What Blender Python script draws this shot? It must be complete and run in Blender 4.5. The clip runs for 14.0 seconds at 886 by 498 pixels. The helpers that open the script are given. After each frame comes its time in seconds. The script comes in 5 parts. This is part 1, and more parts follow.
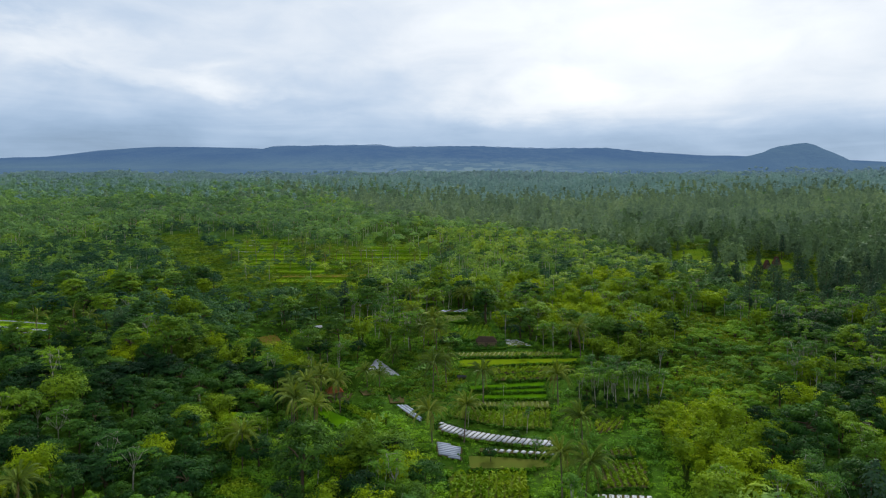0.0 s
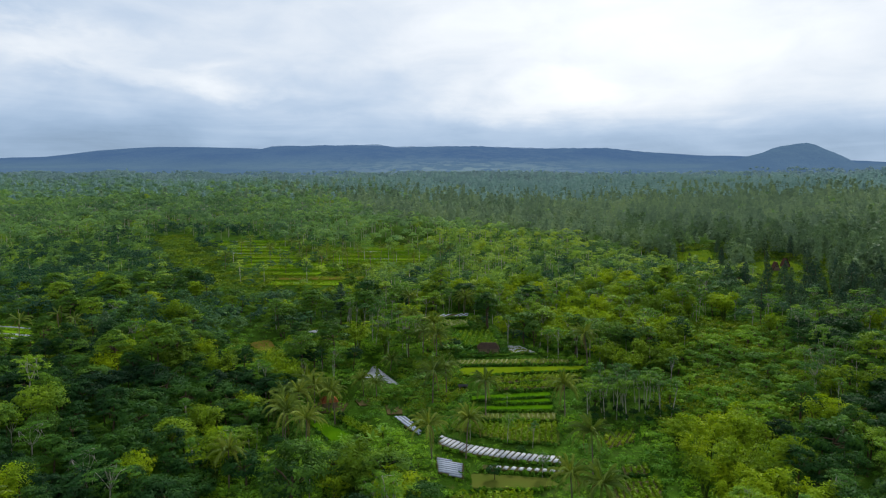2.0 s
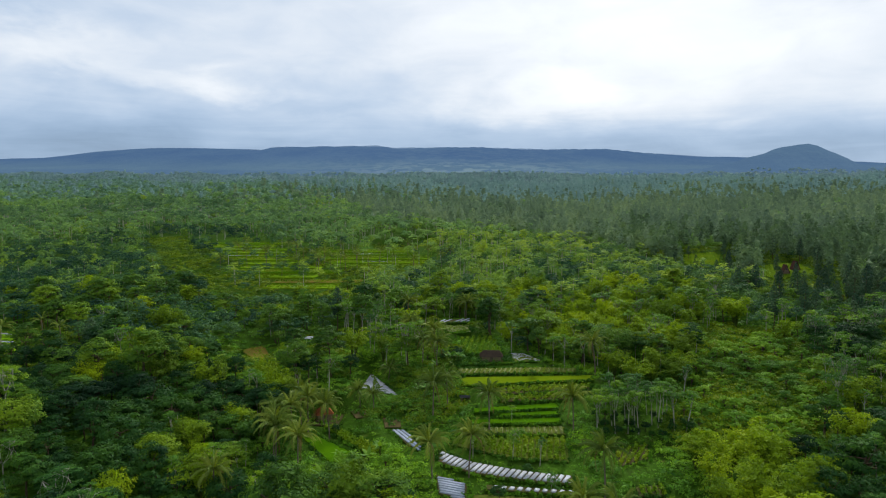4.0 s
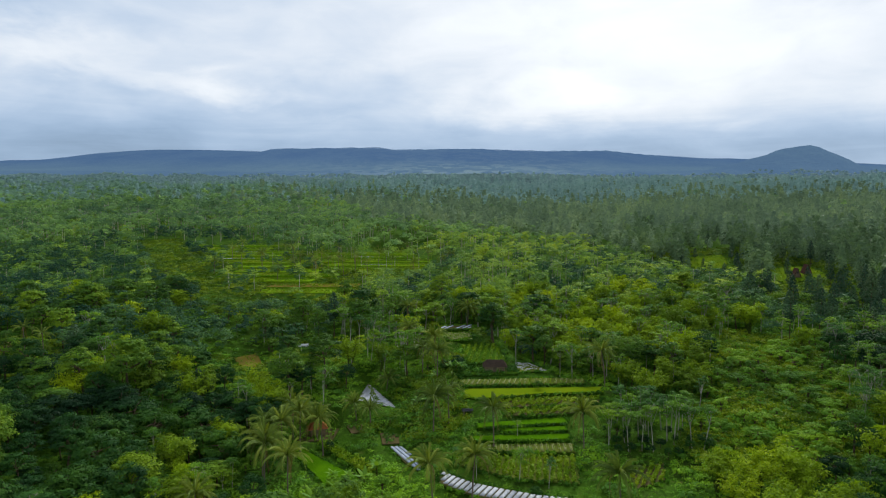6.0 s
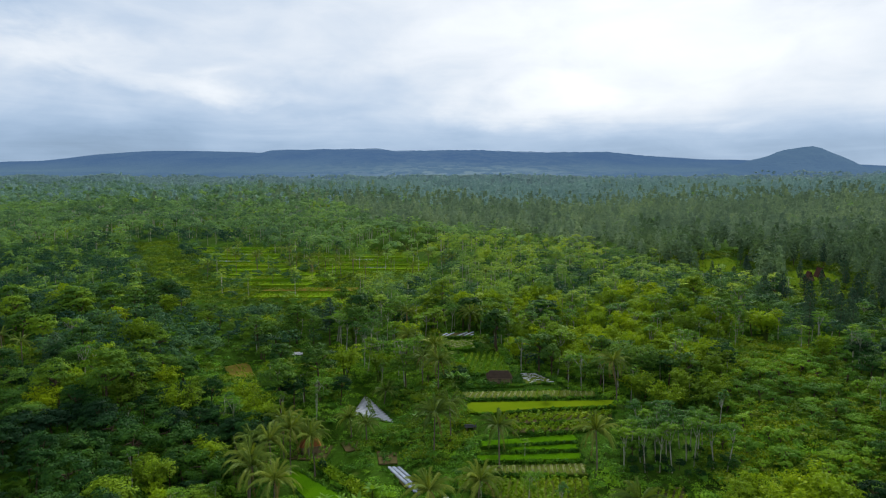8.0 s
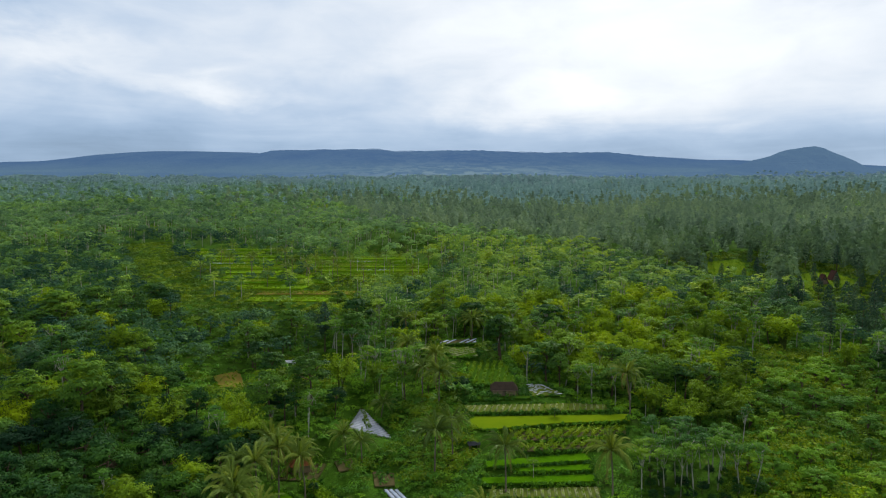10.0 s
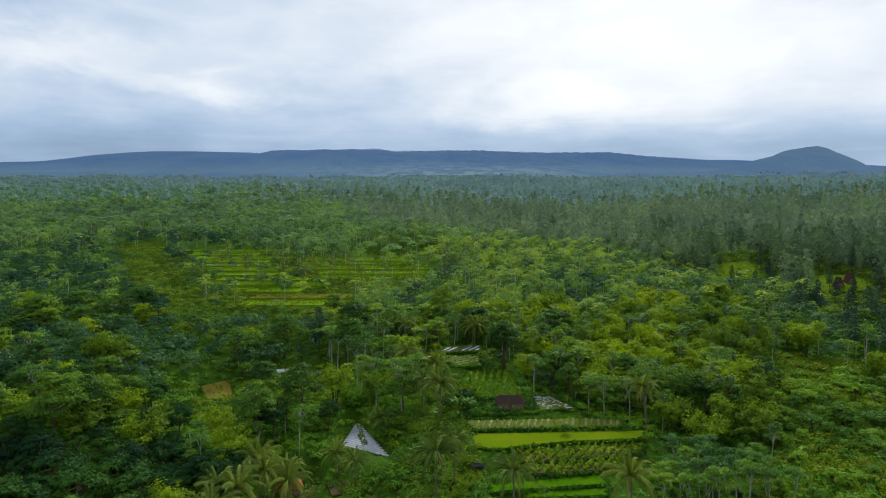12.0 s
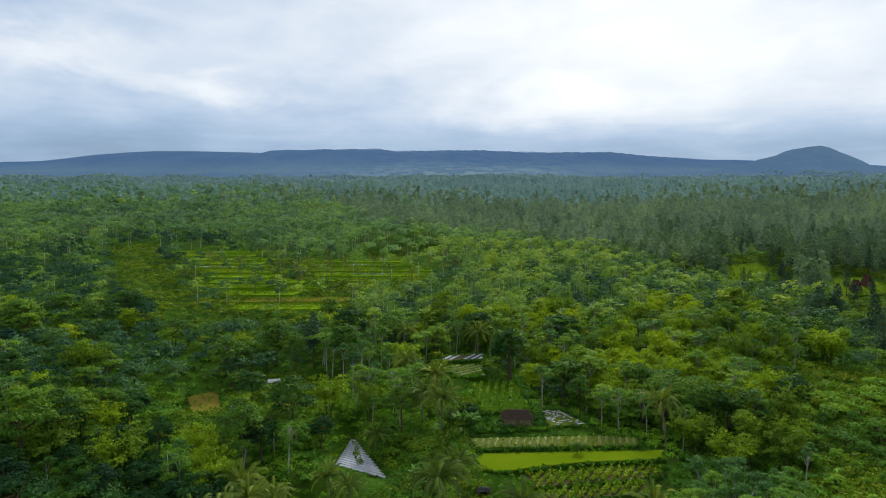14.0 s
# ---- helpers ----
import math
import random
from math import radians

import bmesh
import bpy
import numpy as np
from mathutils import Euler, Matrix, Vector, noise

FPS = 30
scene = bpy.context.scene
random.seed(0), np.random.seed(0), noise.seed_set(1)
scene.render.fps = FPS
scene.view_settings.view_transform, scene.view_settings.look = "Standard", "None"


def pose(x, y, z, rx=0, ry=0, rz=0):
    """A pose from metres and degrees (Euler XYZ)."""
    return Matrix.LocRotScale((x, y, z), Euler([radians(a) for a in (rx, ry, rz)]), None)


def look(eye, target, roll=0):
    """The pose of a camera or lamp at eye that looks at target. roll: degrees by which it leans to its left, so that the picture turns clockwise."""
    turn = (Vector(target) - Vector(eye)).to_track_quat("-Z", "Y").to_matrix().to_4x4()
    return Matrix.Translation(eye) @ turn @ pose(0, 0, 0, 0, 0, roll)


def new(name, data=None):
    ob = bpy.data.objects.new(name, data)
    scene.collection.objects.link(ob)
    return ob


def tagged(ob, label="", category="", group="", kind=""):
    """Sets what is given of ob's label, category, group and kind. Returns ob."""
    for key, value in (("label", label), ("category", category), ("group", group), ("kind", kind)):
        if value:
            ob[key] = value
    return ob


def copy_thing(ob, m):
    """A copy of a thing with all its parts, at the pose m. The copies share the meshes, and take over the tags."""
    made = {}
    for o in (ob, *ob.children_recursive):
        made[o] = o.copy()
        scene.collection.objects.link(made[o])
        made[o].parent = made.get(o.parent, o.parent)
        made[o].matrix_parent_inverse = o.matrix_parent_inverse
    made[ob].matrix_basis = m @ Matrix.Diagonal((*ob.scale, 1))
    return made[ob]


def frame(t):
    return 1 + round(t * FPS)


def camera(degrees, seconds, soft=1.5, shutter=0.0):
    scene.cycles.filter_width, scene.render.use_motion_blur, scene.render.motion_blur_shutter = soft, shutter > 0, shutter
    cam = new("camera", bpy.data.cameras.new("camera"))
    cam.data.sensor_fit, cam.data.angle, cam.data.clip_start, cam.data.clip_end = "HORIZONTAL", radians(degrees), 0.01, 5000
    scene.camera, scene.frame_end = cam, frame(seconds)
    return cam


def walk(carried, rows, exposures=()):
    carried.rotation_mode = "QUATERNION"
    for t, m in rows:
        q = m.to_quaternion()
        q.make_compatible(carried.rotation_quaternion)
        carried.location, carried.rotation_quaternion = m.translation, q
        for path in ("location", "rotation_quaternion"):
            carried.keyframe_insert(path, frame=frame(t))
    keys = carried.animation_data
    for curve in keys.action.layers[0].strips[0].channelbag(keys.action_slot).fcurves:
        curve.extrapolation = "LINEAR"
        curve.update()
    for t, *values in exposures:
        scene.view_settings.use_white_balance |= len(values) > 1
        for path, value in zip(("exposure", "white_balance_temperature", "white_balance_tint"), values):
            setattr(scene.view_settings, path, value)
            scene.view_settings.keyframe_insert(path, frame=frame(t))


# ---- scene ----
cam = camera(70, 14.0, soft=1.1)

# ---------------------------------------------------------------- camera
PATH = [  # seconds, metres flown, degrees of tilt below level, degrees of turn to the right
    (0.0, 0.00, 4.07, -0.03), (1.5, 6.75, 4.06, 0.02), (3.0, 13.43, 4.01, 0.03), (6.5, 29.90, 3.75, 0.02),
    (7.5, 35.17, 3.69, 0.01), (11.0, 53.70, 3.62, 0.00), (12.5, 61.89, 3.61, -0.03), (14.0, 70.00, 3.61, -0.06)]
walk(cam, [(t, pose(-0.0246 * s, s, 60.0, 90 - tilt, 0, -turn)) for t, s, tilt, turn in PATH])

# ---------------------------------------------------------------- light: overcast sky, weak wide sun behind the clouds
SUN_AZ, SUN_EL = radians(19), radians(42)      # azimuth from +y towards +x
sun = new("sun", bpy.data.lights.new("sun", "SUN"))
sun.data.energy, sun.data.angle, sun.data.color = 4.2, radians(11), (1.0, 0.96, 0.88)
sun_dir = Vector((math.sin(SUN_AZ) * math.cos(SUN_EL), math.cos(SUN_AZ) * math.cos(SUN_EL), math.sin(SUN_EL)))
sun.matrix_world = look(sun_dir * 500, (0, 0, 0))
scene.view_settings.exposure = 0.0


class Nodes:
    """Short hand for building node trees."""

    def __init__(self, tree):
        self.t = tree
        tree.nodes.clear()

    def add(self, kind, ins=None, **props):
        n = self.t.nodes.new(kind)
        if "operation" in props:
            n.operation = props["operation"]
        if "use_clamp" in props:
            n.use_clamp = props["use_clamp"]
        if "data_type" in props:
            n.data_type = props["data_type"]
        if "blend_type" in props:
            n.blend_type = props["blend_type"]
        if "interpolation_type" in props:
            n.interpolation_type = props["interpolation_type"]
        if "attribute_name" in props:
            n.attribute_name = props["attribute_name"]
        for k, v in (ins or {}).items():
            if isinstance(v, bpy.types.NodeSocket):
                self.t.links.new(v, n.inputs[k])
            else:
                n.inputs[k].default_value = v
        return n

    def m(self, op, a, b=0.0, c=0.0, clamp=False):
        return self.add("ShaderNodeMath", {0: a, 1: b, 2: c}, operation=op, use_clamp=clamp).outputs[0]

    def mix(self, f, a, b, mode="MIX"):
        n = self.add("ShaderNodeMix", data_type="RGBA", blend_type=mode)
        for i, v in ((0, f), (6, a), (7, b)):
            if isinstance(v, bpy.types.NodeSocket):
                self.t.links.new(v, n.inputs[i])
            else:
                n.inputs[i].default_value = (*v, 1) if i and len(v) == 3 else v
        return n.outputs[2]

    def step(self, v, lo, hi, out_lo=0.0, out_hi=1.0):
        return self.add("ShaderNodeMapRange", {0: v, 1: lo, 2: hi, 3: out_lo, 4: out_hi},
                        interpolation_type="SMOOTHSTEP").outputs[0]

    def noise(self, vec, scale, detail=4, rough=0.55, distort=0.0):
        ins = {"Scale": scale, "Detail": detail, "Roughness": rough, "Distortion": distort}
        if vec is not None:
            ins["Vector"] = vec
        return self.add("ShaderNodeTexNoise", ins).outputs[0]


def make_world():
    w = bpy.data.worlds.new("overcast")
    scene.world = w
    w.use_nodes = True
    n = Nodes(w.node_tree)
    d = n.add("ShaderNodeTexCoord").outputs["Generated"]
    sep = n.add("ShaderNodeSeparateXYZ", {0: d})
    x, y, z = sep.outputs
    az = n.m("ARCTAN2", x, y)                       # radians, right of straight ahead
    el = n.m("ARCSINE", z)
    def field(a, e, w, scale, detail, rough, distort):
        """Cloud noise over azimuth and elevation."""
        co = n.add("ShaderNodeCombineXYZ", {0: n.m("MULTIPLY", az, a), 1: n.m("MULTIPLY", el, e), 2: w}).outputs[0]
        return n.noise(co, scale, detail, rough, distort)

    big = field(3.0, 9.0, 2.2, 1.0, 4, 0.5, 0.4)
    puff = field(7.0, 17.0, 5.1, 1.0, 6, 0.52, 0.5)
    wisp = field(5.0, 60.0, 1.3, 1.0, 5, 0.55, 0.8)
    # ragged edges for the single cloud forms
    az_r = n.m("ADD", az, n.m("MULTIPLY", n.m("SUBTRACT", field(9.0, 20.0, 8.3, 1.0, 5, 0.55, 0.3), 0.5), 0.24))
    el_r = n.m("ADD", el, n.m("MULTIPLY", n.m("SUBTRACT", field(10.0, 22.0, 4.4, 1.0, 5, 0.55, 0.3), 0.5), 0.085))

    def lump(a, e, sa, se, gain):
        """One soft cloud form: azimuth, elevation and half widths in degrees."""
        u = n.m("DIVIDE", n.m("SUBTRACT", az_r, radians(a)), radians(sa))
        v = n.m("DIVIDE", n.m("SUBTRACT", el_r, radians(e)), radians(se))
        r = n.m("ADD", n.m("MULTIPLY", u, u), n.m("MULTIPLY", v, v))
        return n.m("MULTIPLY", n.m("EXPONENT", n.m("MULTIPLY", r, -1.0)), gain)

    form = n.m("MULTIPLY", n.m("SUBTRACT", big, 0.5), 0.18)
    form = n.m("ADD", form, n.m("MULTIPLY", n.m("SUBTRACT", puff, 0.5), 0.30))
    form = n.m("ADD", form, n.m("MULTIPLY", n.m("SUBTRACT", wisp, 0.5), n.step(el, radians(6.0), radians(11.0), 0.16, 0.03)))
    for args in ((-31, 12.0, 7, 1.5, 0.17), (-25, 10.3, 4, 0.8, 0.05), (-19, 9.9, 4.5, 1.2, 0.20), (-18, 12.8, 5, 1.6, 0.05),
                 (10.5, 9.6, 6, 2.0, 0.20), (4, 8.0, 5, 0.9, 0.12), (13, 15.5, 14, 4.5, 0.12), (24, 11.5, 11, 3.5, 0.10), (-3, 16, 9, 4, 0.04),
                 (-29, 9.2, 7, 0.8, -0.06), (-34, 16.0, 7, 2.2, -0.17), (-9, 10.2, 6, 1.7, -0.09), (-2, 11.2, 4, 1.4, -0.05), (-13, 8.3, 8, 0.7, -0.05),
                 (32, 7.8, 8, 1.2, 0.03), (32, 16.5, 6, 2.0, -0.06), (22, 7.6, 7, 1.0, 0.06), (10, 12.2, 5, 0.9, -0.05)):
        form = n.m("ADD", form, lump(*args))
    # the layer thins upwards and towards the hidden sun
    lift = n.step(el, radians(4.2), radians(10.0), 0.47, 0.76)
    side = n.m("MULTIPLY", n.step(az, radians(-30), radians(25), -0.02, 0.05), n.step(el, radians(5.0), radians(9.0)))
    value = n.m("ADD", n.m("ADD", lift, side), form)
    value = n.m("MINIMUM", n.m("MAXIMUM", value, 0.28), 1.02)
    dot = n.add("ShaderNodeVectorMath", {0: d, 1: tuple(sun_dir)}, operation="DOT_PRODUCT").outputs["Value"]
    glow = n.m("MULTIPLY", n.m("POWER", n.m("MAXIMUM", dot, 0.0), 9.0), 0.30)
    zenith = n.step(el, radians(18), radians(60), 0.0, ZENITH)
    value = n.m("ADD", n.m("ADD", value, glow), zenith)
    tint = n.mix(n.step(value, 0.40, 1.0), (0.66, 0.94, 1.34), (0.95, 1.0, 1.06))
    cloud = n.mix(1.0, tint, n.add("ShaderNodeCombineXYZ", {0: value, 1: value, 2: value}).outputs[0], "MULTIPLY")
    sky = n.add("ShaderNodeTexSky")
    sky.sky_type, sky.sun_disc, sky.sun_elevation, sky.sun_rotation = "NISHITA", False, SUN_EL, SUN_AZ
    blue = n.mix(1.0, sky.outputs[0], (0.10, 0.10, 0.10), "MULTIPLY")
    out = n.mix(0.94, blue, cloud)
    bg = n.add("ShaderNodeBackground", {"Color": out, "Strength": 1.0})
    n.add("ShaderNodeOutputWorld", {"Surface": bg.outputs[0]})


ZENITH = 0.6
make_world()


# ---------------------------------------------------------------- materials
def material(name):
    mat = bpy.data.materials.new(name)
    mat.use_nodes = True
    return mat, Nodes(mat.node_tree)


def finish(n, color, rough=0.8, bump=None, bump_dist=0.05, strength=0.6, spec=0.3, metal=0.0):
    ins = {"Base Color": color, "Roughness": rough, "Specular IOR Level": spec, "Metallic": metal}
    if bump is not None:
        ins["Normal"] = n.add("ShaderNodeBump", {"Height": bump, "Distance": bump_dist, "Strength": strength}).outputs[0]
    return n.add("ShaderNodeBsdfPrincipled", ins)


def leaf_mat(name, dark, mid, light, source="object", through_light=0.25, rough=0.55, vary=0.26, sap=(1.25, 1.25, 0.55)):
    """Foliage: one hue per plant, scattered a little from leaf to leaf and over each crown."""
    mat, n = material(name)
    if source == "object":
        r = n.add("ShaderNodeObjectInfo").outputs["Random"]
    else:
        r = n.add("ShaderNodeAttribute", attribute_name="hue").outputs["Fac"]
    pos = n.add("ShaderNodeNewGeometry")
    isl = pos.outputs["Random Per Island"]
    patch = n.noise(pos.outputs["Position"], 0.35, 3, 0.6)
    region = n.noise(pos.outputs["Position"], 0.045, 3, 0.6)
    v = n.m("ADD", n.m("MULTIPLY", r, 0.5), n.m("MULTIPLY", patch, 0.3))
    v = n.m("ADD", v, n.m("MULTIPLY", n.m("SUBTRACT", n.step(region, 0.38, 0.62), 0.4), 0.42))
    v = n.m("ADD", v, n.m("MULTIPLY", n.m("SUBTRACT", isl, 0.5), vary))
    ramp = n.add("ShaderNodeValToRGB", {0: v})
    e = ramp.color_ramp.elements
    e[0].position, e[0].color = 0.12, (*dark, 1)
    e[1].position, e[1].color = 0.92, (*light, 1)
    k = e.new(0.5)
    k.color = (*mid, 1)
    c = ramp.outputs[0]
    bsdf = finish(n, c, rough, spec=0.03)
    tr = n.add("ShaderNodeBsdfTranslucent", {"Color": n.mix(1.0, c, sap, "MULTIPLY")})
    mix = n.add("ShaderNodeMixShader", {0: through_light, 1: bsdf.outputs[0], 2: tr.outputs[0]})
    n.add("ShaderNodeOutputMaterial", {"Surface": mix.outputs[0]})
    return mat


def solid_mat(name, a, b, scale, rough=0.8, bump=0.05, fine=12.0, metal=0.0, spec=0.0, coord="Object", per_piece=0.0):
    """Two-tone surface with coarse stains and fine grain."""
    mat, n = material(name)
    co = n.add("ShaderNodeTexCoord").outputs[coord]
    coarse = n.noise(co, scale, 5, 0.6, 0.3)
    grain = n.noise(co, scale * fine, 3, 0.6)
    f = n.m("ADD", n.m("MULTIPLY", n.step(coarse, 0.3, 0.7), 0.7), n.m("MULTIPLY", grain, 0.3))
    c = n.mix(f, a, b)
    if per_piece:
        r = n.add("ShaderNodeObjectInfo").outputs["Random"]
        k = n.m("ADD", 1.0 - per_piece, n.m("MULTIPLY", r, 2 * per_piece))
        c = n.mix(1.0, c, n.add("ShaderNodeCombineXYZ", {0: k, 1: k, 2: k}).outputs[0], "MULTIPLY")
    b_ = finish(n, c, rough, grain, bump, 0.7, spec, metal)
    n.add("ShaderNodeOutputMaterial", {"Surface": b_.outputs[0]})
    return mat


def ground_mat():
    """Grassy earth under the trees, forest floor colour in patches."""
    mat, n = material("forest_floor")
    p = n.add("ShaderNodeNewGeometry").outputs["Position"]
    a = n.noise(p, 0.03, 6, 0.6, 0.5)
    b = n.noise(p, 0.22, 5, 0.65)
    c = n.noise(p, 1.1, 6, 0.75)
    f = n.m("ADD", n.m("MULTIPLY", a, 0.3), n.m("ADD", n.m("MULTIPLY", b, 0.35), n.m("MULTIPLY", c, 0.35)))
    col = n.mix(n.step(f, 0.36, 0.52), (0.022, 0.030, 0.008), (0.028, 0.072, 0.005))
    col = n.mix(n.step(f, 0.52, 0.66), col, (0.068, 0.142, 0.007))
    col = n.mix(n.m("MULTIPLY", n.step(b, 0.6, 0.72), 0.5), col, (0.115, 0.075, 0.040))
    s = finish(n, col, 0.95, n.m("ADD", b, n.m("MULTIPLY", c, 0.4)), 0.8, 0.9, 0.02)
    n.add("ShaderNodeOutputMaterial", {"Surface": s.outputs[0]})
    return mat


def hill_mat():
    """The wooded mountain range in the distance under low cloud; its blue haze is painted as glow."""
    mat, n = material("far_wooded_hill")
    p = n.add("ShaderNodeNewGeometry").outputs["Position"]
    p = n.add("ShaderNodeVectorMath", {0: p, 1: (1.0, 0.22, 2.0)}, operation="MULTIPLY").outputs[0]
    a = n.noise(p, 0.005, 5, 0.6, 0.4)
    b = n.noise(p, 0.05, 5, 0.7)
    wood = n.noise(p, 0.16, 3, 0.7)
    f = n.m("ADD", n.m("MULTIPLY", a, 0.4), n.m("ADD", n.m("MULTIPLY", b, 0.3), n.m("MULTIPLY", wood, 0.3)))
    col = n.mix(n.step(f, 0.40, 0.60), (0.002, 0.006, 0.010), (0.015, 0.024, 0.023))
    # strips of pale fields on the open middle of the slope
    plots = n.add("ShaderNodeTexVoronoi", {"Vector": n.add("ShaderNodeVectorMath", {0: p, 1: (0.6, 1.0, 1.0)}, operation="MULTIPLY").outputs[0], "Scale": 0.045}).outputs["Color"]
    tone = n.add("ShaderNodeSeparateXYZ", {0: plots}).outputs[0]
    sx = n.add("ShaderNodeSeparateXYZ", {0: n.add("ShaderNodeNewGeometry").outputs["Position"]}).outputs
    where = n.m("DIVIDE", n.m("SUBTRACT", n.m("DIVIDE", sx[0], sx[1]), 0.03), 0.20)
    where = n.m("EXPONENT", n.m("MULTIPLY", n.m("MULTIPLY", where, where), -1.0))
    where = n.m("MULTIPLY", where, n.step(sx[1], 2300, 3300, 0.75, 0.12))
    field = n.m("MULTIPLY", n.step(n.m("ADD", tone, n.m("MULTIPLY", a, 0.5)), 0.72, 0.95), where)
    col = n.mix(field, col, (0.075, 0.092, 0.070))
    s = finish(n, col, 1.0, b, 12.0, 0.8, 0.0)
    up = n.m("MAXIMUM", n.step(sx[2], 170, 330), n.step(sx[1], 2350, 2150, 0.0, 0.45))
    # haze painted as blue emission, paler towards the foot
    haze_glow = n.add("ShaderNodeEmission", {"Color": n.mix(up, (0.094, 0.166, 0.255), (0.064, 0.126, 0.252)), "Strength": HILL_GLOW})
    both = n.add("ShaderNodeAddShader", {0: s.outputs[0], 1: haze_glow.outputs[0]})
    # low cloud lies over the crest
    cap = n.add("ShaderNodeAttribute", attribute_name="crest").outputs["Fac"]
    ragged = n.m("ADD", cap, n.m("MULTIPLY", n.m("SUBTRACT", n.noise(p, 0.003, 4, 0.6), 0.5), 0.16))
    clear = n.add("ShaderNodeBsdfTransparent")
    cloud = n.add("ShaderNodeMixShader", {0: n.step(ragged, 0.84, 1.0), 1: both.outputs[0], 2: clear.outputs[0]})
    n.add("ShaderNodeOutputMaterial", {"Surface": cloud.outputs[0]})
    return mat


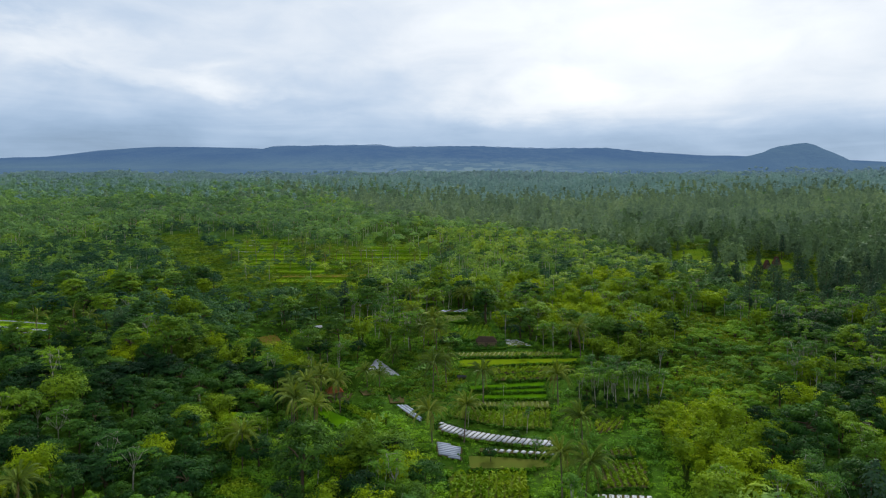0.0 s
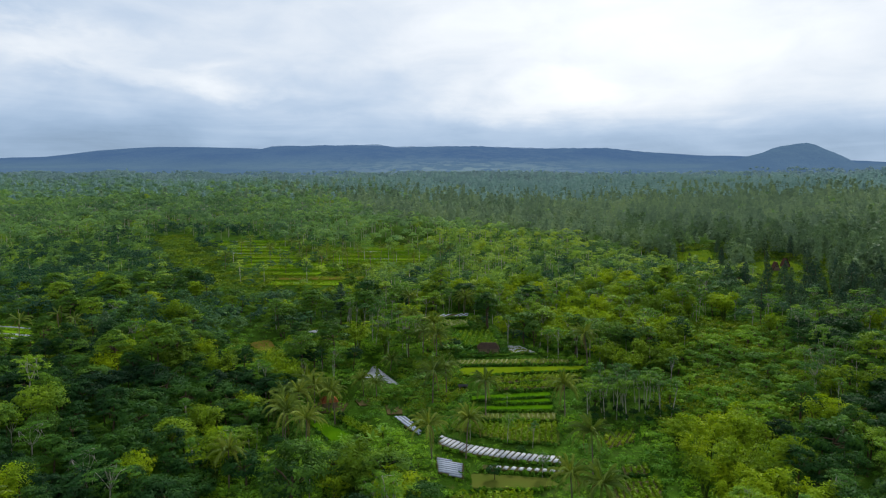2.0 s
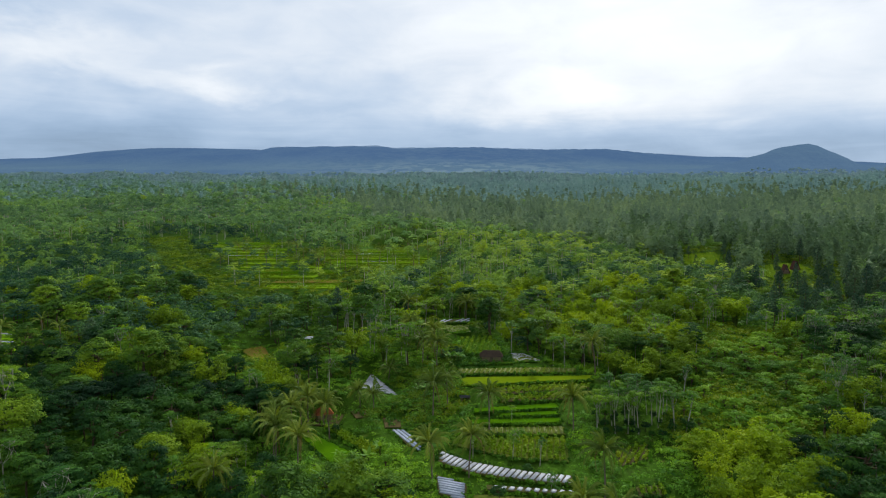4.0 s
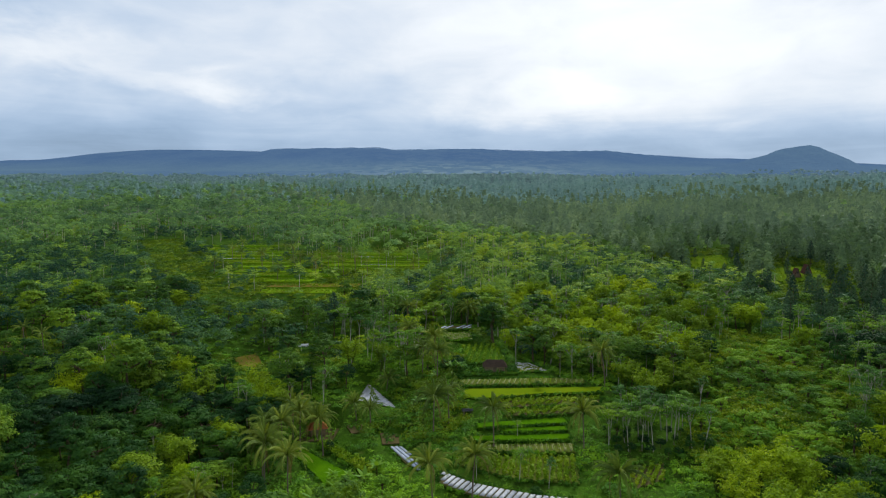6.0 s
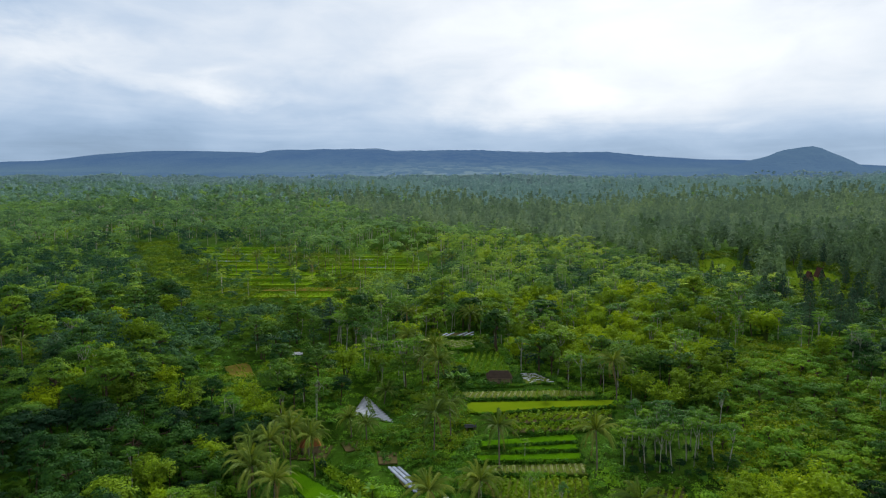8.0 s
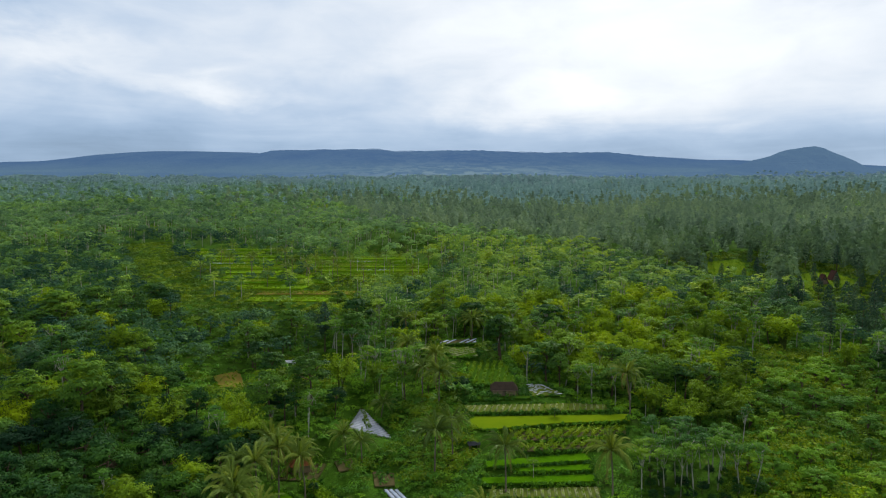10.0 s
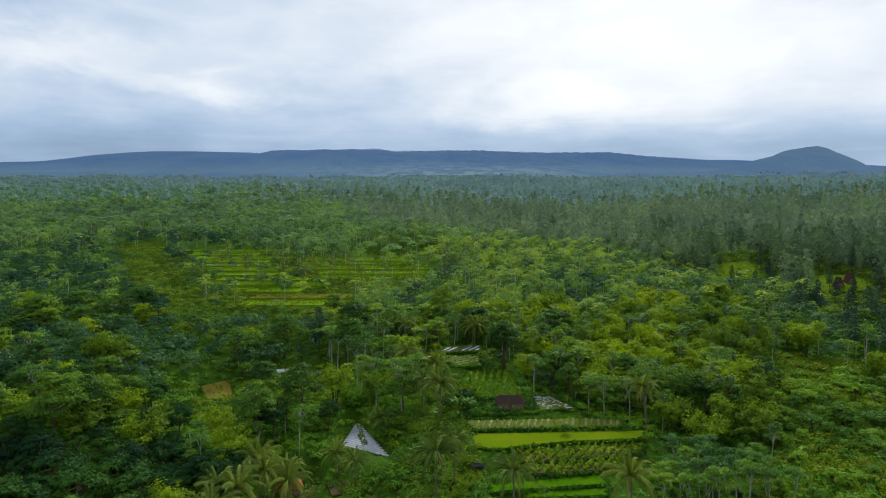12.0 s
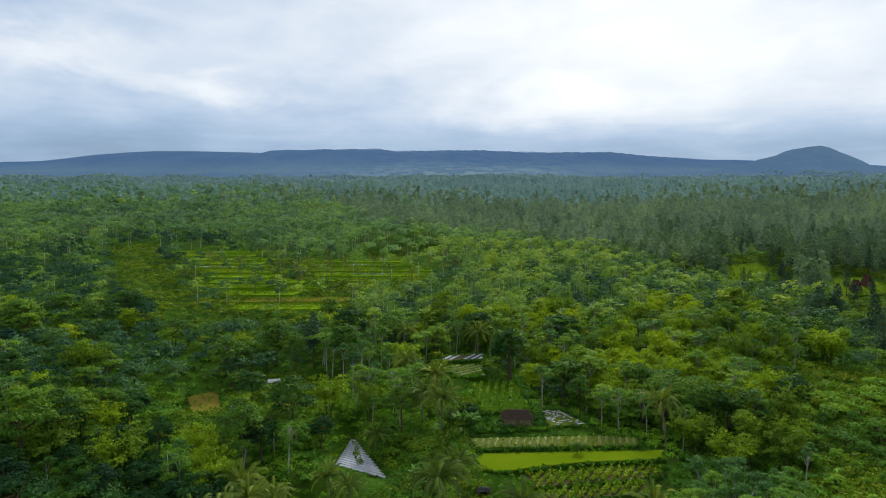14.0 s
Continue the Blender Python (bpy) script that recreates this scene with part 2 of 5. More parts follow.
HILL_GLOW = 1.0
M = {
    "ground": ground_mat(),
    # floors of the plain: haze painted in, bluer on the farther one
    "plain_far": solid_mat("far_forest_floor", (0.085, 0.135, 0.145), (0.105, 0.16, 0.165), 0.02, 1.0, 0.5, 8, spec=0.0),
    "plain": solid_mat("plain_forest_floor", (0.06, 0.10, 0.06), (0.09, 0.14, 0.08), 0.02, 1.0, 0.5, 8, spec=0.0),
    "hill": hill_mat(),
    "broadleaf": leaf_mat("broadleaf_foliage", (0.017, 0.054, 0.014), (0.063, 0.137, 0.014), (0.145, 0.230, 0.011)),
    "dark": leaf_mat("dark_foliage", (0.008, 0.028, 0.012), (0.017, 0.057, 0.013), (0.042, 0.106, 0.012)),
    "sengon": leaf_mat("feathery_foliage", (0.031, 0.096, 0.021), (0.076, 0.177, 0.014), (0.150, 0.254, 0.011), through_light=0.3),
    "bamboo": leaf_mat("bamboo_foliage", (0.069, 0.129, 0.010), (0.153, 0.244, 0.009), (0.233, 0.315, 0.007), through_light=0.35),
    "pine": leaf_mat("pine_needles", (0.022, 0.049, 0.032), (0.037, 0.077, 0.039), (0.071, 0.113, 0.043), through_light=0.12, vary=0.12),
    "palm": leaf_mat("palm_fronds", (0.057, 0.098, 0.019), (0.103, 0.155, 0.024), (0.171, 0.212, 0.030), through_light=0.25, rough=0.4),
    "palm_dry": leaf_mat("dry_palm_fronds", (0.110, 0.090, 0.030), (0.160, 0.125, 0.045), (0.220, 0.170, 0.065), through_light=0.2),
    "shrub": leaf_mat("shrub_leaves", (0.044, 0.114, 0.016), (0.091, 0.200, 0.017), (0.157, 0.276, 0.014)),
    "banana": leaf_mat("banana_leaves", (0.042, 0.116, 0.022), (0.084, 0.186, 0.025), (0.138, 0.244, 0.021), through_light=0.3, rough=0.4),
    "under": leaf_mat("undergrowth_leaves", (0.025, 0.078, 0.013), (0.078, 0.193, 0.017), (0.166, 0.312, 0.013), "attr"),
    "bush": leaf_mat("hillside_bush_leaves", (0.033, 0.075, 0.008), (0.074, 0.132, 0.008), (0.135, 0.188, 0.007), "attr", 0.3),
    # slope woods: paler, bluer copies of near foliage, faint haze put into the colour
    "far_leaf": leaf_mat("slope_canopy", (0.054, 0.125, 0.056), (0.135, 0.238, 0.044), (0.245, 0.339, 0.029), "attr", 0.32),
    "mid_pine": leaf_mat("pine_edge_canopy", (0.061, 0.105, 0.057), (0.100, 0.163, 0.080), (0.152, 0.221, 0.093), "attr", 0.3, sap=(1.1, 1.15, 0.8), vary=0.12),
    # upper slope greens with haze painted into the colour
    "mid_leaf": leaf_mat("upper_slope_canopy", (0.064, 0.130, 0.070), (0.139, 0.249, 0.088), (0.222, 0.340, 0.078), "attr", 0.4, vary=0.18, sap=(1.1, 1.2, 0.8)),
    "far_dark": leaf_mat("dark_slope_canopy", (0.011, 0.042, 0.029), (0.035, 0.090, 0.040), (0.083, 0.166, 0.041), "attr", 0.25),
    # far canopies down to distant: haze painted into base colours, bluer with distance
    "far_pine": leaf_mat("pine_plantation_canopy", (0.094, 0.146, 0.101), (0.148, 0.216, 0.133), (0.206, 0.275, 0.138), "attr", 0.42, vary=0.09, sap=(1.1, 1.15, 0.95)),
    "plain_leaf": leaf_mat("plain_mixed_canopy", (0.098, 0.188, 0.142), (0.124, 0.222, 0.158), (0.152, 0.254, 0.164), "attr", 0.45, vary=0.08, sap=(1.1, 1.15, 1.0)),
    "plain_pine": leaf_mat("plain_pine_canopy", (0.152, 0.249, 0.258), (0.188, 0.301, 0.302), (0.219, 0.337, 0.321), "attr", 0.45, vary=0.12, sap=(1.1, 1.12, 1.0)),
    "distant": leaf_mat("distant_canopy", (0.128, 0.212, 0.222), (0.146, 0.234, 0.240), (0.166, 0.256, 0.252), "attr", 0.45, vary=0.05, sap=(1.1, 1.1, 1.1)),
    "crop": leaf_mat("vegetable_leaves", (0.050, 0.115, 0.006), (0.100, 0.185, 0.008), (0.175, 0.235, 0.012), "attr", 0.25),
    "bark_pale": solid_mat("pale_bark", (0.36, 0.35, 0.30), (0.21, 0.20, 0.165), 0.8, 0.85, 0.03),
    "bark_dark": solid_mat("dark_bark", (0.10, 0.075, 0.05), (0.055, 0.042, 0.03), 0.8, 0.9, 0.04),
    "bark_palm": solid_mat("palm_bark", (0.16, 0.13, 0.10), (0.10, 0.085, 0.065), 1.0, 0.9, 0.03),
    "culm": solid_mat("bamboo_culm", (0.070, 0.095, 0.022), (0.040, 0.062, 0.014), 0.8, 0.5, 0.01),
    "soil": solid_mat("garden_soil", (0.060, 0.045, 0.025), (0.034, 0.046, 0.012), 0.25, 0.95, 0.10),
    "bank": solid_mat("grassy_bank", (0.016, 0.045, 0.004), (0.034, 0.072, 0.005), 0.35, 0.95, 0.10),
    "mulch": solid_mat("silver_mulch_film", (0.28, 0.305, 0.345), (0.19, 0.21, 0.245), 0.6, 0.55, 0.02, per_piece=0.12, spec=0.15),
    "mulch_blue": solid_mat("bluish_mulch_film", (0.20, 0.24, 0.31), (0.13, 0.16, 0.21), 0.6, 0.55, 0.02, per_piece=0.12, spec=0.15),
    "mulch_old": solid_mat("weathered_mulch_film", (0.165, 0.175, 0.090), (0.095, 0.110, 0.040), 0.5, 0.5, 0.03, per_piece=0.15),
    "rice": solid_mat("young_rice", (0.060, 0.102, 0.003), (0.082, 0.120, 0.004), 0.12, 0.8, 0.05, 20),
    "rice_deep": solid_mat("green_rice", (0.026, 0.080, 0.002), (0.044, 0.108, 0.002), 0.2, 0.8, 0.05, 20),
    "terrace": solid_mat("terrace_crop_ground", (0.072, 0.158, 0.006), (0.118, 0.200, 0.007), 0.06, 0.9, 0.06, 20),
    "weedy": solid_mat("weedy_soil", (0.072, 0.088, 0.016), (0.044, 0.066, 0.010), 0.3, 0.95, 0.08),
    "mud": solid_mat("muddy_paddy_water", (0.062, 0.070, 0.014), (0.050, 0.074, 0.012), 0.15, 0.7, 0.01, 6, spec=0.0),
    "earth": solid_mat("bare_orange_earth", (0.125, 0.084, 0.020), (0.080, 0.092, 0.014), 0.16, 0.95, 0.08),
    "lawn": solid_mat("bright_lawn", (0.034, 0.074, 0.006), (0.074, 0.108, 0.006), 0.1, 0.9, 0.06),
    "tile_red": solid_mat("red_clay_tile", (0.320, 0.105, 0.045), (0.210, 0.075, 0.035), 1.2, 0.8, 0.02, per_piece=0.2),
    "tile_old": solid_mat("old_brown_tile", (0.078, 0.056, 0.042), (0.050, 0.038, 0.030), 1.2, 0.85, 0.02, per_piece=0.25),
    "shingle": solid_mat("dark_red_shingle", (0.060, 0.030, 0.024), (0.036, 0.022, 0.018), 1.2, 0.85, 0.02),
    "wood": solid_mat("weathered_wood", (0.17, 0.13, 0.09), (0.09, 0.07, 0.05), 1.0, 0.85, 0.02),
    "woven": solid_mat("woven_bamboo_wall", (0.26, 0.20, 0.12), (0.16, 0.12, 0.07), 2.0, 0.85, 0.02),
    "white": solid_mat("white_sheet", (0.50, 0.51, 0.52), (0.34, 0.35, 0.37), 0.7, 0.5, 0.01),
    "iron_sheet": solid_mat("galvanised_sheet", (0.075, 0.08, 0.085), (0.045, 0.048, 0.05), 0.7, 0.7, 0.01),
    "stone_dark": solid_mat("dark_stone", (0.045, 0.047, 0.050), (0.025, 0.027, 0.028), 0.8, 0.9, 0.08),
    "path": solid_mat("trodden_path", (0.070, 0.046, 0.028), (0.030, 0.045, 0.010), 0.5, 0.95, 0.06),
}

# ---------------------------------------------------------------- mesh helpers

def mesh(name, V, F, mat=None, hue=None, smooth=False):
    """A mesh from numpy arrays: V (n,3), F (m,3) or (m,4)."""
    V, F = np.asarray(V, np.float32), np.asarray(F, np.int32)
    k = F.shape[1]
    me = bpy.data.meshes.new(name)
    me.vertices.add(len(V))
    me.vertices.foreach_set("co", V.ravel())
    me.loops.add(F.size)
    me.loops.foreach_set("vertex_index", F.ravel())
    me.polygons.add(len(F))
    me.polygons.foreach_set("loop_start", np.arange(0, F.size, k, dtype=np.int32))
    me.polygons.foreach_set("loop_total", np.full(len(F), k, np.int32))
    if smooth:
        me.polygons.foreach_set("use_smooth", np.ones(len(F), bool))
    if hue is not None:
        a = me.attributes.new("hue", "FLOAT", "POINT")
        a.data.foreach_set("value", np.asarray(hue, np.float32))
    me.update(calc_edges=True)
    if mat:
        me.materials.append(mat)
    return me


def part(name, me, mat=None, parent=None, label=""):
    """One mesh object under a thing or a part. me: a mesh, or a bmesh that is used up."""
    if isinstance(me, bmesh.types.BMesh):
        bm, me = me, bpy.data.meshes.new(name)
        bm.to_mesh(me)
        bm.free()
    if mat and not me.materials:
        me.materials.append(mat)
    ob = new(name, me)
    ob.parent = parent
    if label:
        tagged(ob, label)
    return ob


def join(parts):
    """Joins (V, F) pairs of one face size."""
    V, F, n = [], [], 0
    for v, f in parts:
        V.append(v)
        F.append(np.asarray(f) + n)
        n += len(v)
    return np.concatenate(V), np.concatenate(F)


def tube(points, radii, sides=6):
    """A tapered tube along points, triangles."""
    P = np.asarray(points, float)
    d = np.gradient(P, axis=0)
    d /= np.linalg.norm(d, axis=1)[:, None] + 1e-9
    ref = np.where(np.abs(d[:, 2:3]) > 0.9, np.array([[1.0, 0, 0]]), np.array([[0, 0, 1.0]]))
    u = np.cross(d, ref)
    u /= np.linalg.norm(u, axis=1)[:, None]
    v = np.cross(d, u)
    a = np.linspace(0, 2 * np.pi, sides, endpoint=False)
    ring = u[:, None] * np.cos(a)[None, :, None] + v[:, None] * np.sin(a)[None, :, None]
    V = (P[:, None] + ring * np.asarray(radii, float)[:, None, None]).reshape(-1, 3)
    F = []
    for i in range(len(P) - 1):
        for j in range(sides):
            a0, a1 = i * sides + j, i * sides + (j + 1) % sides
            F += [(a0, a1, a1 + sides), (a0, a1 + sides, a0 + sides)]
    return V, np.array(F)


def leaves(C, N, size, g, long=1.6, flat=0.0, wide=0.44):
    """One triangular leaf spray per centre C, facing N, of the given size."""
    C, N = np.asarray(C, float), np.asarray(N, float)
    n = len(C)
    N = N / (np.linalg.norm(N, axis=1)[:, None] + 1e-9)
    t = np.cross(N, g.normal(size=(n, 3)))
    t /= np.linalg.norm(t, axis=1)[:, None] + 1e-9
    b = np.cross(N, t)
    s = size * g.uniform(0.65, 1.35, (n, 1))
    tip = C + t * s * long * 0.6 - np.array([[0, 0, flat]]) * s
    V = np.stack([C - t * s * 0.5 + b * s * wide, C - t * s * 0.5 - b * s * wide, tip], 1).reshape(-1, 3)
    return V, np.arange(3 * n).reshape(-1, 3)


def sphere_dirs(n, g, low=-0.25):
    z = g.uniform(low, 1, n)
    a = g.uniform(0, 2 * np.pi, n)
    r = np.sqrt(np.maximum(0, 1 - z * z))
    return np.stack([r * np.cos(a), r * np.sin(a), z], 1)


def limb(a, b, r0, r1, g, sag=0.12, n=4, sides=5):
    a, b = np.asarray(a, float), np.asarray(b, float)
    k = np.linspace(0, 1, n)[:, None]
    P = a + (b - a) * k
    L = np.linalg.norm(b - a)
    P += np.sin(k * np.pi) * g.normal(0, sag * L * 0.5, 3) + np.array([0, 0, 1]) * np.sin(k * np.pi) * sag * L * 0.3
    return tube(P, np.linspace(r0, r1, n), sides)


# Each grower gives (wood, leaf) as (V, F) pairs for a plant rooted at the origin.
def grow_broadleaf(g, h, R, n_lobe=18, per=42, size=0.62, lean=0.3, rough=0.34, lobe=(0.18, 0.36), low=0.30):
    """Tree with a full crown of many small overlapping sprays."""
    mid = np.array([g.normal(0, lean), g.normal(0, lean), h * (1 + low) / 2])
    half = np.array([R, R, h * (1 - low) / 2])
    wood = [limb((0, 0, -0.5), mid, 0.13 + h * 0.010, 0.10, g, 0.04, 5, 6)]
    C, N = [], []
    for i in range(n_lobe):
        d = sphere_dirs(1, g, -0.45)[0]
        r = R * g.uniform(*lobe)
        c = mid + d * (half - r * 0.7) * g.uniform(0.78, 1.04)
        q = sphere_dirs(per, g, -0.2)
        C.append(c + q * r * np.array([1.15, 1.15, 0.5]) * g.uniform(0.5, 1.15, (per, 1)))
        N.append(q * 0.8 + d * 0.3 + np.array([0, 0, 0.45]) + g.normal(0, rough, (per, 3)))
        if i < 6:
            wood.append(limb(mid - np.array([0, 0, g.uniform(0.2, 1.2)]), c, 0.10, 0.04, g, 0.1, 3, 4))
    return join(wood), leaves(np.concatenate(C), np.concatenate(N), size, g, 1.8, 0.0, 0.38)


def grow_sengon(g, h, R, n_pad=13, per=46, size=0.55, deep=False):
    """Tall slender tree: a bare pale trunk that forks high into an umbrella of flat feathery layers."""
    fork = np.array([g.normal(0, 0.4), g.normal(0, 0.4), h * g.uniform(0.50, 0.62)])
    wood = [limb((0, 0, -0.5), fork, 0.17, 0.12, g, 0.03, 5, 6)]
    n_arm = int(g.integers(4, 7))
    turn = g.uniform(0, 6.28)
    heads = []
    for k in range(n_arm):
        a = turn + k * 6.283 / n_arm + g.uniform(-0.4, 0.4)
        out = R * g.uniform(0.35, 0.7) if k else 0.3
        heads.append(np.array([fork[0] + out * math.cos(a), fork[1] + out * math.sin(a), h * g.uniform(0.84, 0.93)]))
        wood.append(limb(fork, heads[-1], 0.085, 0.04, g, 0.10, 4, 4))
    C, N = [], []
    for i in range(n_pad):
        hd = heads[i % n_arm]
        a = g.uniform(0, 6.28)
        off = R * g.uniform(0.05, 0.55)
        c = hd + np.array([off * math.cos(a), off * math.sin(a), g.uniform(-0.03, 0.07) * h])
        edge = np.hypot(c[0] - fork[0], c[1] - fork[1]) / R
        c[2] -= 0.16 * h * edge ** 2
        if i % 6 == 5 or deep and i % 2:
            c[2] -= g.uniform(0.10, 0.40 if deep else 0.22) * h
        r = R * g.uniform(0.20, 0.40)
        q = sphere_dirs(per, g, -0.3)
        C.append(c + q * np.array([r, r * g.uniform(0.6, 1.0), r * g.uniform(0.16, 0.34)]) * g.uniform(0.4, 1.15, (per, 1)))
        N.append(q * 0.45 + np.array([0, 0, 0.75]) + g.normal(0, 0.26, (per, 3)))
        if i % 3 == 0:
            wood.append(limb(hd - np.array([0, 0, 0.3]), c - np.array([0, 0, 0.1]), 0.045, 0.02, g, 0.12, 3, 4))
    return join(wood), leaves(np.concatenate(C), np.concatenate(N), size, g, 2.1, 0.05, 0.34)


def grow_bamboo(g, h, R, culms=17, per=52, size=0.5):
    """A clump of culms that arch outwards, with drooping leaf sprays."""
    wood, C, N = [], [], []
    for i in range(culms):
        a = g.uniform(0, 2 * np.pi)
        reach = R * g.uniform(0.25, 1.0)
        hh = h * g.uniform(0.72, 1.05) * (1 - 0.22 * reach / R)
        k = np.linspace(0, 1, 7)
        out = reach * k ** 2.2 + 0.4
        P = np.stack([out * np.cos(a), out * np.sin(a), hh * np.sin(k * (1.45 + 0.35 * reach / R)) - 0.3], 1)
        wood.append(tube(P, np.linspace(0.07, 0.02, 7), 4))
        s = g.uniform(0.22, 1.0, per) ** 0.6
        idx = s * 6
        lo = np.minimum(idx.astype(int), 5)
        base = P[lo] + (P[lo + 1] - P[lo]) * (idx - lo)[:, None]
        spread = 0.25 + 0.75 * np.sin(s * np.pi)
        off = g.normal(0, 1, (per, 3)) * np.stack([spread, spread, spread * 0.5], 1) * R * 0.19
        C.append(base + off)
        N.append(off * 0.6 + np.array([math.cos(a) * 0.5, math.sin(a) * 0.5, 0.8]) + g.normal(0, 0.45, (per, 3)))
    return join(wood), leaves(np.concatenate(C), np.concatenate(N), size, g, 2.3, 0.25)


def grow_pine(g, h, R, rows=9, per=60, size=0.5):
    """Slim tropical pine with an open, rounded conical crown of tufts."""
    wood = [limb((0, 0, -0.5), (g.normal(0, 0.3), g.normal(0, 0.3), h * 0.97), 0.2, 0.05, g, 0.02, 6, 6)]
    C, N = [], []
    for i in range(rows):
        k = (i + 0.5) / rows
        z = h * (0.36 + 0.64 * k)
        w = R * min(1.0, 0.45 + 1.6 * k) * (1 - k) ** 0.55 * g.uniform(0.85, 1.15) + 0.3
        m = max(12, int(per * (1.1 - 0.7 * k)))
        q = sphere_dirs(m, g, -0.5)
        rr = g.uniform(0.6, 1.0, (m, 1))
        C.append(np.array([0, 0, z]) + q * rr * np.array([w, w, h * 0.055]))
        N.append(q * np.array([1, 1, 0.5]) + np.array([0, 0, 0.45]) + g.normal(0, 0.22, (m, 3)))
        if i % 2 == 0:
            a = g.uniform(0, 6.28)
            wood.append(limb((0, 0, z - 0.3), (w * 0.8 * math.cos(a), w * 0.8 * math.sin(a), z + 0.2), 0.05, 0.02, g, 0.1, 3, 4))
    return join(wood), leaves(np.concatenate(C), np.concatenate(N), size, g, 1.7)


def frond(g, L, droop):
    """One feather palm leaf along +x: a narrow comb of leaflets hanging from an arched rib."""
    k = np.linspace(0, 1, 9)
    P = np.stack([L * (k - 0.16 * k ** 3), 0 * k, L * (0.30 * k - droop * k ** 2.4)], 1)
    rib = tube(P, np.linspace(0.06, 0.015, 9), 3)
    V, F = [rib[0]], [rib[1]]
    n = len(rib[0])
    for s in np.linspace(0.12, 0.99, 26):
        i = min(int(s * 8), 7)
        p = P[i] + (P[i + 1] - P[i]) * (s * 8 - i)
        d = P[i + 1] - P[i]
        d /= np.linalg.norm(d)
        w = L * 0.22 * (math.sin(min(1, s * 1.2 + 0.14) * math.pi * 0.74) ** 0.7) * g.uniform(0.7, 1.15)
        for side in (-1, 1):
            hang = g.uniform(0.35, 0.85)
            tip = p + np.array([d[0] * 0.75 * w, side * w * 0.55, d[2] * 0.6 * w - hang * w])
            wid = d * 0.085 * (L / 4)
            V.append(np.array([p - wid, p + wid, tip]))
            F.append(np.array([[n, n + 1, n + 2]]))
            n += 3
    return np.concatenate(V), np.concatenate(F)


def banana_leaf(g, L):
    k = np.linspace(0, 1, 6)
    droop = g.uniform(0.25, 0.6)
    P = np.stack([L * 0.8 * k, 0 * k, L * (0.62 * k - droop * k ** 2)], 1)
    w = L * 0.15 * np.sin(np.clip(k * 1.05 + 0.08, 0, 1) * np.pi) ** 0.6
    V = np.concatenate([P, P + np.stack([0 * k, w, -0.35 * w], 1), P + np.stack([0 * k, -w, -0.35 * w], 1)])
    F = []
    for i in range(5):
        F += [(i, i + 1, i + 7), (i, i + 7, i + 6), (i, i + 12, i + 13), (i, i + 13, i + 1)]
    return V, np.array(F)


def scatter(templates, pick, pos, rot, scale, hue):
    """Places many copies of (V, F) templates into one pair of arrays, with a hue per plant."""
    V, F, H, n = [], [], [], 0
    for k, (tv, tf) in enumerate(templates):
        sel = np.nonzero(pick == k)[0]
        if not len(sel):
            continue
        c, s = np.cos(rot[sel])[:, None], np.sin(rot[sel])[:, None]
        sc = scale[sel]
        v = tv[None] * sc[:, None, :]
        w = np.stack([v[..., 0] * c - v[..., 1] * s, v[..., 0] * s + v[..., 1] * c, v[..., 2]], -1) + pos[sel][:, None, :]
        V.append(w.reshape(-1, 3))
        F.append((tf[None] + (np.arange(len(sel)) * len(tv))[:, None, None]).reshape(-1, 3) + n)
        H.append(np.repeat(hue[sel], len(tv)))
        n += len(sel) * len(tv)
    return np.concatenate(V), np.concatenate(F), np.concatenate(H)


